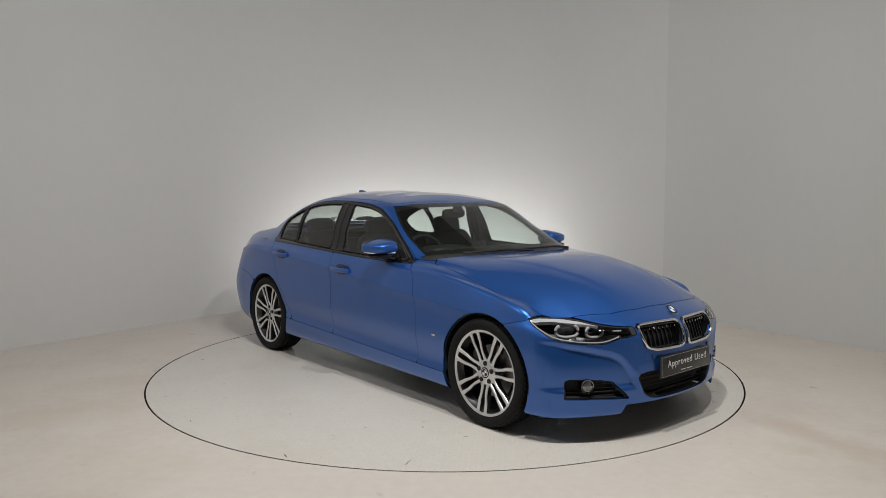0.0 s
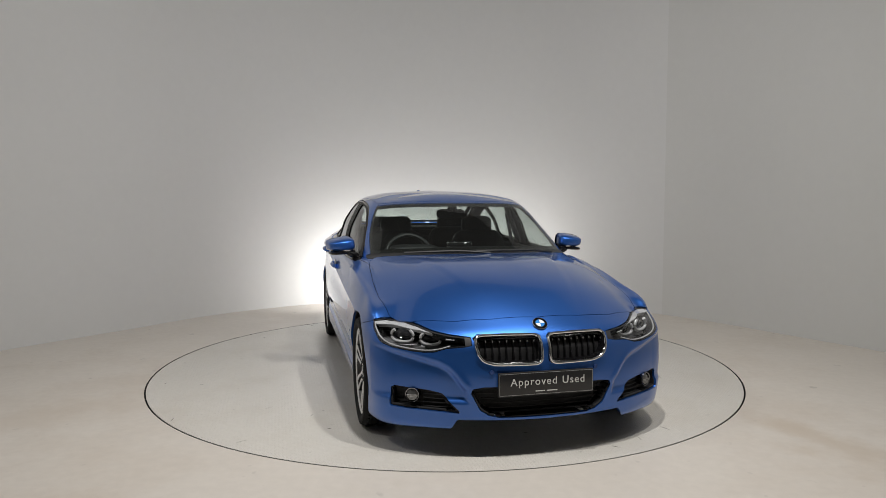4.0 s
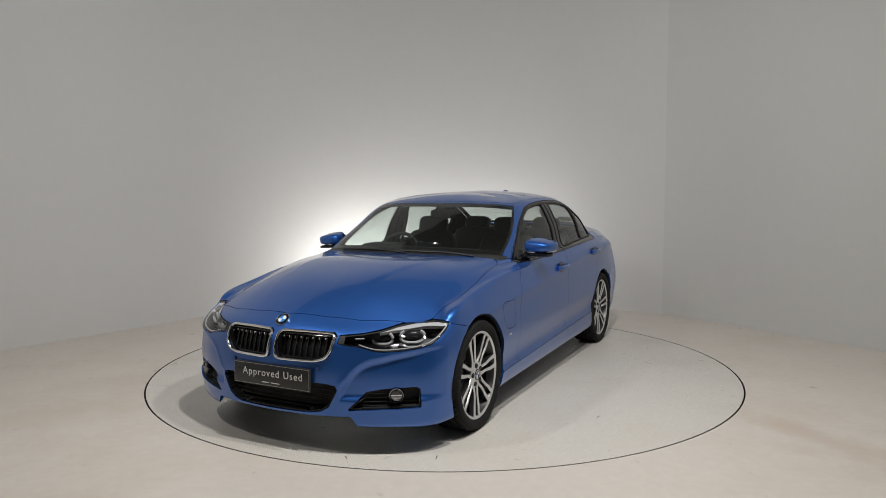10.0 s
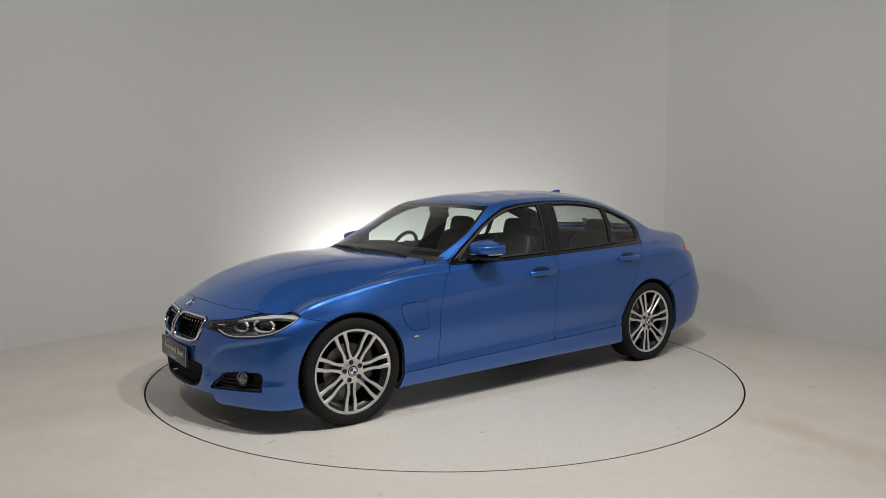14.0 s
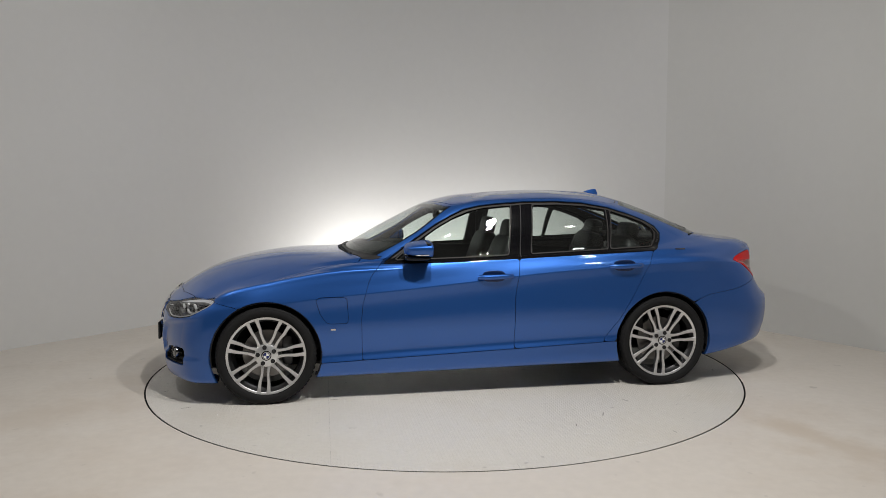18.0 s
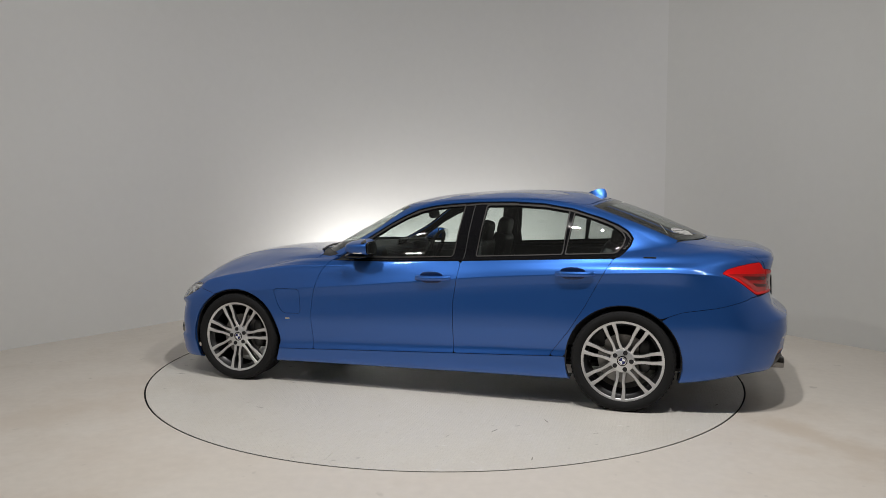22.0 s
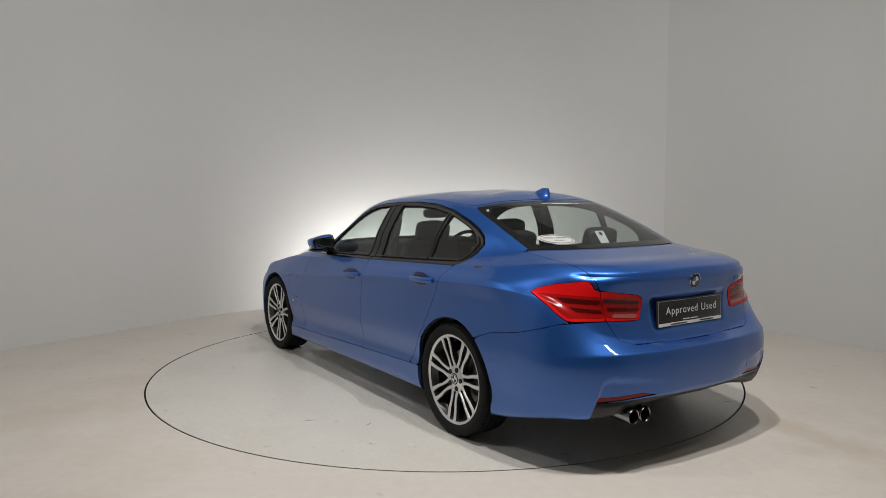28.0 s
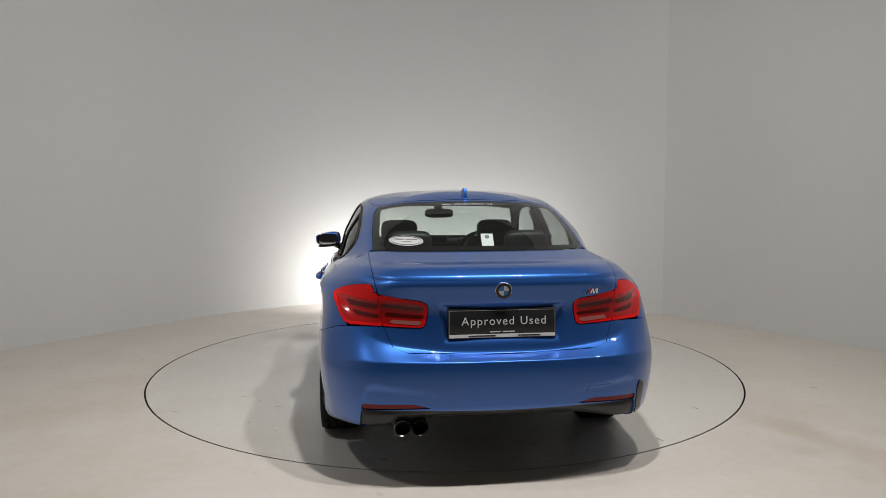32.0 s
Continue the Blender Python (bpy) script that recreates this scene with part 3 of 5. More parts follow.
def clip(attr, tris, f):
    """Keeps the part of a triangle mesh where f > 0. attr: one row of values for each vertex."""
    keep = f > 0
    code = keep[tris]
    count = code.sum(1)
    whole = tris[count == 3]
    new_rows, made, out = [], {}, [whole]
    base = len(attr)

    def cut(a, b):
        key = (a, b) if a < b else (b, a)
        if key not in made:
            t = f[key[0]] / (f[key[0]] - f[key[1]])
            made[key] = base + len(new_rows)
            new_rows.append(attr[key[0]] * (1 - t) + attr[key[1]] * t)
        return made[key]

    extra = []
    for tri, c in zip(tris[(count == 1) | (count == 2)].tolist(), code[(count == 1) | (count == 2)].tolist()):
        if sum(c) == 1:
            k = c.index(True)
            a, b, d = tri[k], tri[(k + 1) % 3], tri[(k + 2) % 3]
            extra.append((a, cut(a, b), cut(a, d)))
        else:
            k = c.index(False)
            a, b, d = tri[k], tri[(k + 1) % 3], tri[(k + 2) % 3]
            p, q = cut(a, b), cut(a, d)
            extra += [(p, b, d), (p, d, q)]
    if extra:
        out.append(np.array(extra))
    attr = np.concatenate([attr, np.array(new_rows)]) if new_rows else attr
    tris = np.concatenate(out)
    used, inv = np.unique(tris, return_inverse=True)
    return attr[used], inv.reshape(-1, 3)


SKIN = Skin()
ATTR = np.concatenate([SKIN.p, SKIN.n, SKIN.s[:, None], SKIN.v[:, None]], 1)   # x y z nx ny nz station row


def panel(name, field, mat, parent, sides="both", depth=0.014, offset=0.0, label="", attr=None, tris=None):
    """A piece of skin where all the fields are positive, with an edge turned inwards.
    sides: both (one mesh over the middle), left or right."""
    a, t = (ATTR, SKIN.tris) if attr is None else (attr, tris)
    for fn in (field if isinstance(field, (list, tuple)) else [field]):
        a, t = clip(a, t, fn(a))
        if not len(t):
            return None
    p, n = a[:, :3] + offset * a[:, 3:6], a[:, 3:6]
    # edges met by one triangle only, but for those in the middle plane
    e = np.concatenate([t[:, [0, 1]], t[:, [1, 2]], t[:, [2, 0]]])
    key = np.sort(e, 1)
    _, index, count = np.unique(key, axis=0, return_index=True, return_counts=True)
    rim = e[index[count == 1]]
    rim = rim[~((np.abs(p[rim[:, 0], 1]) < 1e-5) & (np.abs(p[rim[:, 1], 1]) < 1e-5))]
    k = len(p)
    m = len(rim)
    top = p[rim].reshape(-1, 3)
    low = top - depth * n[rim].reshape(-1, 3)
    edge = p[rim[:, 1]] - p[rim[:, 0]]
    side = np.cross(edge, n[rim[:, 0]])
    side /= np.linalg.norm(side, axis=1, keepdims=True) + 1e-12
    rim_n = np.repeat(side, 2, 0)
    quads = np.stack([k + 2 * np.arange(m), k + 2 * m + 2 * np.arange(m), k + 2 * m + 2 * np.arange(m) + 1, k + 2 * np.arange(m) + 1], 1) if depth else np.zeros((0, 4), int)
    verts = np.concatenate([p, top, low]) if depth else p
    norms = np.concatenate([n, rim_n, rim_n]) if depth else n
    # which way round: faces follow the normals
    g = np.cross(p[t[:, 1]] - p[t[:, 0]], p[t[:, 2]] - p[t[:, 0]])
    flip = (g * n[t[:, 0]]).sum(1) < 0
    t = t.copy()
    t[flip] = t[flip][:, ::-1]
    faces = [tuple(f) for f in t.tolist()] + [tuple(f) for f in quads.tolist()]

    def mirrored(vs, ns, fs):
        return vs * (1, -1, 1), ns * (1, -1, 1), [f[::-1] for f in fs]

    if sides == "right":
        verts, norms, faces = mirrored(verts, norms, faces)
    elif sides == "both":
        v2, n2, f2 = mirrored(verts, norms, faces)
        c = len(verts)
        verts, norms = np.concatenate([verts, v2]), np.concatenate([norms, n2])
        faces = faces + [tuple(i + c for i in f) for f in f2]
    ob = mesh_object(name, verts, faces, mat, parent, True, label)
    ob.data.normals_split_custom_set_from_vertices([tuple(x) for x in norms])
    return ob


def side_poly(poly, grow=0.0, y_min=0.3):
    return lambda a: np.minimum(poly_field(a[:, 0], a[:, 2], poly) + grow, a[:, 1] - y_min)


def not_(fn, gap=0.0):
    return lambda a: -fn(a) - gap


def arches(a, grow=0.0):
    f = np.hypot(a[:, 0] - 1.405, a[:, 2] - 0.325)
    b = np.hypot(a[:, 0] + 1.405, a[:, 2] - 0.325)
    return np.where(a[:, 1] > 0.5, np.minimum(f, b) - 0.362 - grow, 1.0)


def on_side(x, z):
    """The skin's y and its normal on the left flank at (x, z)."""
    ok = (SKIN.v < 13) & (SKIN.p[:, 1] > 0.4)
    d = np.where(ok, np.hypot(SKIN.p[:, 0] - x, SKIN.p[:, 2] - z), 9)
    k = int(np.argmin(d))
    return float(SKIN.p[k, 1]), Vector(SKIN.n[k])


def on_end(y, z, front=True):
    """The skin's x on the nose or the tail at (y, z)."""
    return end_point(y, z, front)[0]


def end_point(y, z, front=True):
    ok = (SKIN.v < 10.5) & ((SKIN.s < 5) if front else (SKIN.s > 13.5))
    d = np.where(ok, np.hypot(SKIN.p[:, 1] - abs(y), SKIN.p[:, 2] - z), 9)
    k = int(np.argmin(d))
    n = Vector(SKIN.n[k])
    return float(SKIN.p[k, 0]), Vector((n.x, n.y * (1 if y >= 0 else -1), n.z))


def facing(y, z, front=True, out=0.0):
    """A pose on the nose or the tail whose x points out of the skin."""
    x, n = end_point(y, z, front)
    return Matrix.Translation(Vector((x, y, z)) + out * n) @ n.to_track_quat("X", "Z").to_matrix().to_4x4()
# ---- outlines of the panels ----
GAP = 0.0015


def X(a):
    return a[:, 0]


def Y(a):
    return a[:, 1]


def Z(a):
    return a[:, 2]


def S(a):
    return a[:, 6]


def V(a):
    return a[:, 7]


def curve(x, xs, ys):
    return np.interp(x, xs, ys)


def both(*fns):
    return lambda a: np.min([f(a) for f in fns], axis=0)


def less(fn, *others, gap=2 * GAP):
    """A region without others."""
    return lambda a: np.min([fn(a) - GAP] + [-o(a) - gap + GAP for o in others], axis=0)


def cut_away(fn, *others, gap=2 * GAP):
    """A region without others, as fields to cut by one after another."""
    return [lambda a: fn(a) - GAP] + [lambda a, o=o: -o(a) - gap + GAP for o in others]


def shrink(fn, d):
    return lambda a: fn(a) - d


STATION_SIZE = 0.22     # metres to a station round the corners


def wrap_poly(poly, low, high):
    """An outline in stations round the corner and heights."""
    flat = [(s * STATION_SIZE, z) for s, z in poly]
    return lambda a: np.where((S(a) > low) & (S(a) < high), poly_field(S(a) * STATION_SIZE, Z(a), flat), -1.0)


def front_poly(poly):
    return lambda a: np.where((S(a) < 4.4) & (V(a) < 9), poly_field(Y(a), Z(a), poly), -1.0)


windscreen = lambda a: np.min([(V(a) - 11.08) * 0.2, (12.95 - V(a)) * 0.2, (4.45 - S(a)) * 0.12], axis=0)
backlight = lambda a: np.min([(V(a) - 11.05) * 0.2, (12.97 - V(a)) * 0.2, (S(a) - 14.02) * 0.12], axis=0)
cowl = lambda a: np.min([11.08 - V(a), V(a) - curve(S(a), (0, 3, 4, 5.2), (10.45, 10.5, 10.8, 10.95)), 5.2 - S(a)], axis=0) * 0.2
TRIM = [(0.628, 0.918), (0.43, 1.058), (0.239, 1.182), (0.13, 1.240), (0.034, 1.284), (-0.08, 1.309), (-0.21, 1.324), (-0.42, 1.337), (-0.655, 1.339), (-0.86, 1.327), (-1.059, 1.293), (-1.257, 1.231),
        (-1.36, 1.188), (-1.425, 1.148), (-1.458, 1.10), (-1.44, 1.052), (-1.385, 0.994), (-1.342, 0.978), (-0.8, 0.958), (-0.3, 0.938), (0.15, 0.922)]
trim = side_poly(TRIM)
GLASS_F = [(0.53, 0.944), (0.40, 1.048), (0.24, 1.156), (0.12, 1.222), (0.0, 1.268), (-0.12, 1.294), (-0.28, 1.310), (-0.312, 1.312), (-0.262, 0.968), (0.1, 0.954)]
GLASS_R = [(-0.475, 1.312), (-0.68, 1.313), (-0.88, 1.300), (-1.035, 1.274), (-1.005, 0.998), (-0.8, 0.989), (-0.43, 0.974)]
GLASS_Q = [(-1.075, 1.264), (-1.20, 1.226), (-1.32, 1.180), (-1.385, 1.135), (-1.402, 1.10), (-1.385, 1.055), (-1.345, 1.012), (-1.03, 0.999)]
glass_f, glass_r, glass_q = side_poly(GLASS_F), side_poly(GLASS_R), side_poly(GLASS_Q)

HEADLIGHT = [(4.94, 0.695), (4.4, 0.702), (3.72, 0.703), (3.33, 0.702), (3.01, 0.693), (2.56, 0.668), (2.2, 0.655), (1.68, 0.644), (1.68, 0.605), (1.89, 0.596), (2.10, 0.592), (2.26, 0.588),
             (2.55, 0.568), (2.77, 0.565), (3.03, 0.568), (3.52, 0.579), (3.85, 0.596), (4.12, 0.628), (4.6, 0.665)]
headlight = wrap_poly(HEADLIGHT, 1.2, 5.4)
KIDNEY = [(0.016, 0.645), (0.034, 0.659), (0.20, 0.661), (0.350, 0.657), (0.371, 0.640), (0.362, 0.565), (0.338, 0.524), (0.275, 0.505), (0.036, 0.504), (0.018, 0.520)]
kidney = front_poly(KIDNEY)
INTAKE = [(-0.3, 0.395), (0.33, 0.390), (0.384, 0.380), (0.393, 0.358), (0.345, 0.266), (0.30, 0.238), (0.24, 0.226), (-0.3, 0.220)]
intake = front_poly(INTAKE)
FOG = [(2.42, 0.350), (2.75, 0.364), (3.07, 0.369), (3.58, 0.374), (3.68, 0.362), (3.69, 0.264), (2.81, 0.259), (1.98, 0.249), (2.02, 0.262)]
fog = wrap_poly(FOG, 1.3, 4.2)
TAIL = [(13.71, 0.896), (13.77, 0.920), (13.94, 0.941), (14.25, 0.953), (14.55, 0.958), (14.68, 0.944), (14.82, 0.918), (15.3, 0.902), (15.78, 0.885), (15.90, 0.866), (15.93, 0.842), (15.925, 0.785), (15.90, 0.764),
        (15.83, 0.757), (15.26, 0.763), (14.46, 0.764), (14.34, 0.771), (14.19, 0.795), (13.91, 0.854)]
tail = wrap_poly(TAIL, 13.2, 16.4)
REFLECTOR = [(14.92, 0.404), (15.75, 0.414), (16.03, 0.396), (14.88, 0.378)]
reflector = wrap_poly(REFLECTOR, 14.5, 16.5)

BONNET = [(2.064, -0.3), (2.064, 0.0), (2.039, 0.25), (1.991, 0.446), (1.876, 0.660), (1.800, 0.722), (1.736, 0.752), (1.50, 0.778), (1.233, 0.778), (0.95, 0.762), (0.79, 0.742), (0.765, 0.70),
          (0.825, 0.575), (0.875, 0.40), (0.90, 0.2), (0.905, 0.0), (0.905, -0.3)]
bonnet = lambda a: np.where((V(a) > 7) & (V(a) < 11.2) & (S(a) < 8.5), poly_field(X(a), Y(a), BONNET), -1.0)
front_bumper = lambda a: np.where(S(a) < 5.9, np.minimum(curve(S(a), (0, 3.15, 3.3, 3.91, 4.4, 4.93, 5.34, 5.8), (0.9, 0.9, 0.688, 0.690, 0.696, 0.690, 0.657, 0.61)) - Z(a),
                                                         np.minimum((V(a) - 1.0) * 0.08, Z(a) - np.where(S(a) < 2.6, curve(Y(a), (0, 0.46, 0.485, 0.51), (0.208, 0.214, 0.166, 0.1)), 0))), -1.0)
rear_bumper = lambda a: np.where(S(a) > 12.0, curve(S(a), (12.2, 12.57, 12.89, 13.43, 14.18, 15.24, 15.3, 15.45, 15.68, 17), (0.55, 0.607, 0.656, 0.689, 0.752, 0.765, 0.75, 0.668, 0.647, 0.637)) - Z(a), -1.0)
diffuser = lambda a: np.where(S(a) > 14.4, curve(S(a), (14.4, 14.74, 14.88, 16.03, 17), (0.22, 0.27, 0.376, 0.384, 0.379)) - Z(a), -1.0)
boot_lid = lambda a: np.where((S(a) > 13.3) & (V(a) < 11.02), np.min([curve(Z(a), (0.638, 0.648, 0.668, 0.771, 0.918, 1.0, 1.1), (0.1, 0.456, 0.522, 0.570, 0.590, 0.612, 0.626)) - Y(a), Z(a) - 0.637, -1.70 - X(a)], axis=0), -1.0)
SILL_LINE = lambda x: 0.265 + (1.014 - x) * 0.0358
sill = lambda a: np.where((S(a) > 5.6) & (S(a) < 12.4), SILL_LINE(X(a)) - Z(a), -1.0)
DOOR_F = [(0.635, 0.925), (0.70, 0.850), (0.728, 0.790), (0.765, 0.66), (0.776, 0.555), (0.774, 0.40), (0.769, 0.2), (-0.2855, 0.2), (-0.288, 0.671), (-0.318, 0.85), (-0.338, 0.99), (0.5, 1.02)]
DOOR_R = [(-0.2855, 0.2), (-0.288, 0.671), (-0.318, 0.85), (-0.338, 0.99), (-1.30, 1.05), (-1.345, 0.984), (-1.296, 0.915), (-1.235, 0.80), (-1.166, 0.67), (-1.06, 0.50), (-0.946, 0.35), (-0.93, 0.2)]
door_f, door_r = side_poly(DOOR_F), side_poly(DOOR_R)
roof = lambda a: (V(a) - 13.12) * 0.12
FLAP = [(1.078, 0.690), (1.060, 0.703), (1.02, 0.709), (0.885, 0.706), (0.872, 0.693), (0.862, 0.545), (0.872, 0.531), (0.985, 0.529), (1.012, 0.540), (1.050, 0.597)]
flap = side_poly(FLAP)
fender = lambda a: np.where((S(a) > 3.2) & (S(a) < 8.6) & (V(a) < 11.2), np.min([(X(a) - 0.60), (8.6 - S(a)) * 0.3, (11.0 - V(a)) * 0.2], axis=0), -1.0)

# ---- the car ----
car = empty("car", pose(CX, CY, 0))
tagged(car, "metallic blue four-door saloon parked on the turntable", "car")

panel("windscreen", windscreen, screen_glass, car, depth=0.004, label="clear windscreen")
panel("rear_window", backlight, window_glass, car, depth=0.004, label="tinted rear window")
panel("cowl", less(cowl, bonnet, windscreen), black, car, label="black plastic cowl")
panel("bonnet", less(bonnet), paint, car)
panel("roof", less(roof), paint, car)
panel("front_bumper", less(both(front_bumper, arches), bonnet, headlight, kidney, intake, fog), paint, car, depth=0.022)
panel("rear_bumper", cut_away(both(rear_bumper, arches), tail, boot_lid, diffuser, reflector), paint, car, depth=0.022)
panel("diffuser", less(diffuser), black, car, offset=-0.008, label="black plastic diffuser")
panel("boot_lid", cut_away(boot_lid, tail), paint, car)
for side in ("left", "right"):
    panel("front_fender", less(both(fender, arches), bonnet, front_bumper, headlight, door_f, sill, trim, cowl, *([flap] if side == "left" else [])), paint, car, side)
    panel("front_door", less(door_f, trim, sill), paint, car, side)
    panel("rear_door", less(both(door_r, arches), door_f, trim, sill), paint, car, side)
    panel("sill", less(both(sill, arches)), paint, car, side)
    panel("side_frame", less(both(lambda a: np.maximum((V(a) - 11.0) * 0.2, (S(a) - 8.6) * 0.3), arches), windscreen, backlight, cowl, roof, door_f, door_r, trim, sill, rear_bumper, tail, boot_lid, bonnet), paint, car, side)
    panel("window_trim", less(trim, glass_f, glass_r, glass_q, gap=0.0), trim_black, car, side, depth=0.02, offset=-0.003, label="satin black window surround")
    panel("window_moulding", both(lambda a: trim(a) - 0.012, lambda a: 0.023 - trim(a), lambda a: Z(a) - curve(X(a), (-1.45, 0.63), (1.035, 0.945))), satin_grey, car, side, 0.004, 0.001, "satin grey window moulding")
    for name, g in (("front_door_glass", glass_f), ("rear_door_glass", glass_r), ("quarter_glass", glass_q)):
        panel(name, g, window_glass, car, side, depth=0.004, offset=-0.008)
    for g in (glass_f, glass_r, glass_q):
        panel("window_seal", [shrink(trim, 0.004), lambda a, g=g: g(a) + 0.007, not_(g)], satin_grey, car, side, 0.006, 0.0015, "grey rubber window seal")
    panel("pillar_seam", [shrink(trim, 0.010), lambda a: X(a) + 0.388 - (1.312 - Z(a)) * 0.115, lambda a: -0.382 - X(a) + (1.312 - Z(a)) * 0.115], shell_black, car, side, 0.004, 0.0005)
    panel("reflector", less(reflector), red_reflector, car, side, offset=-0.004, label="red plastic reflector")
    # head lamps and tail lamps: a dark bowl behind a clear or red lens
    lamp_body = panel("headlight", less(both(headlight, lambda a: (S(a) - 1.84) * 0.22)), lamp_bowl, car, side, offset=-0.09, depth=0.0, label="clear headlight with bright rings")
    panel("lens", less(both(headlight, lambda a: (S(a) - 1.84) * 0.22)), lens_glass, lamp_body, side, depth=0.02)
    panel("lamp_trim", less(both(headlight, lambda a: (1.84 - S(a)) * 0.22)), dark_trim, car, side, 0.012, -0.003, "dark silver trim between grille and headlight")
    panel("tail_light", less(tail, boot_lid), red_lens, car, side, depth=0.02, offset=0.003, label="red tail light")
    panel("lid_tail_light", less(both(tail, boot_lid)), red_lens, car, side, depth=0.02, offset=0.003, label="red tail light on the boot")
panel("charging_flap", less(flap), paint, car, "left")
panel("tow_cover", front_poly([(0.308, 0.447), (0.345, 0.447), (0.345, 0.489), (0.308, 0.489)]), paint, car, "right", 0.003, 0.0016)
panel("tow_cover", lambda a: np.where((S(a) > 14.5) & (V(a) < 6), poly_field(Y(a), Z(a), [(0.40, 0.430), (0.53, 0.430), (0.53, 0.478), (0.40, 0.478)]), -1.0), paint, car, "right", 0.003, 0.0016)
# small raised black panel, on the right corner only
panel("bumper_fin", wrap_poly([(14.52, 0.30), (14.72, 0.292), (14.92, 0.43), (14.86, 0.475), (14.70, 0.455)], 14.0, 15.5), gloss, car, "right", 0.012, 0.004, "gloss black panel at the bumper corner")

# the dark structure under the panels
panel("body_shell", [both(not_(windscreen, 0.0), not_(backlight, 0.0), not_(glass_f, 0.0), not_(glass_r, 0.0), not_(glass_q, 0.0), not_(kidney), not_(intake), not_(fog), not_(headlight)),
                     lambda a: arches(a, -0.006), lambda a: np.where(S(a) < 5, np.minimum(V(a) - 2.0, np.where(S(a) < 2.7, Z(a) - 0.245, 1.0)), 1.0)], shell_black, car, offset=-0.016, depth=0.004, label="dark inner structure")


def face_strip(name, region, width, mat, parent, sides="both", offset=0.0, depth=0.012, label=""):
    """A band that follows the edge of a region, inside it."""
    return panel(name, both(shrink(region, GAP), lambda a: width - region(a)), mat, parent, sides, depth, offset, label)


frit = material("black_glass_border", (0.006, 0.006, 0.006), 0.3)
for side in ("left", "right"):
    for name, region in (("windscreen", windscreen), ("rear_window", backlight)):
        holder = [o for o in car.children if o.name == name][0]
        face_strip("glass_border", region, 0.032, frit, holder, side, -0.006, 0.0)

# kidney grilles: a smooth face for the surround and the slats
near = SKIN.p[(np.abs(SKIN.p[:, 1]) < 0.42) & (SKIN.p[:, 2] > 0.48) & (SKIN.p[:, 2] < 0.68) & (SKIN.s < 4)]
NOSE = np.linalg.lstsq(np.stack([np.ones(len(near)), near[:, 1] ** 2, near[:, 1] ** 4, near[:, 2], near[:, 2] ** 2], 1), near[:, 0], rcond=None)[0]


def nose_x(y, z):
    return float(NOSE @ (1, y * y, y ** 4, z, z * z))


def rounded(poly, n, passes):
    """Evenly spaced points round a closed outline, its corners eased."""
    q = np.array(poly + poly[:1], float)
    d = np.concatenate([[0], np.cumsum(np.linalg.norm(np.diff(q, axis=0), axis=1))])
    at = np.linspace(0, d[-1], n, endpoint=False)
    q = np.stack([np.interp(at, d, q[:, 0]), np.interp(at, d, q[:, 1])], 1)
    for _ in range(passes):
        q = (np.roll(q, 1, 0) + 2 * q + np.roll(q, -1, 0)) / 4
    return [tuple(v) for v in q]


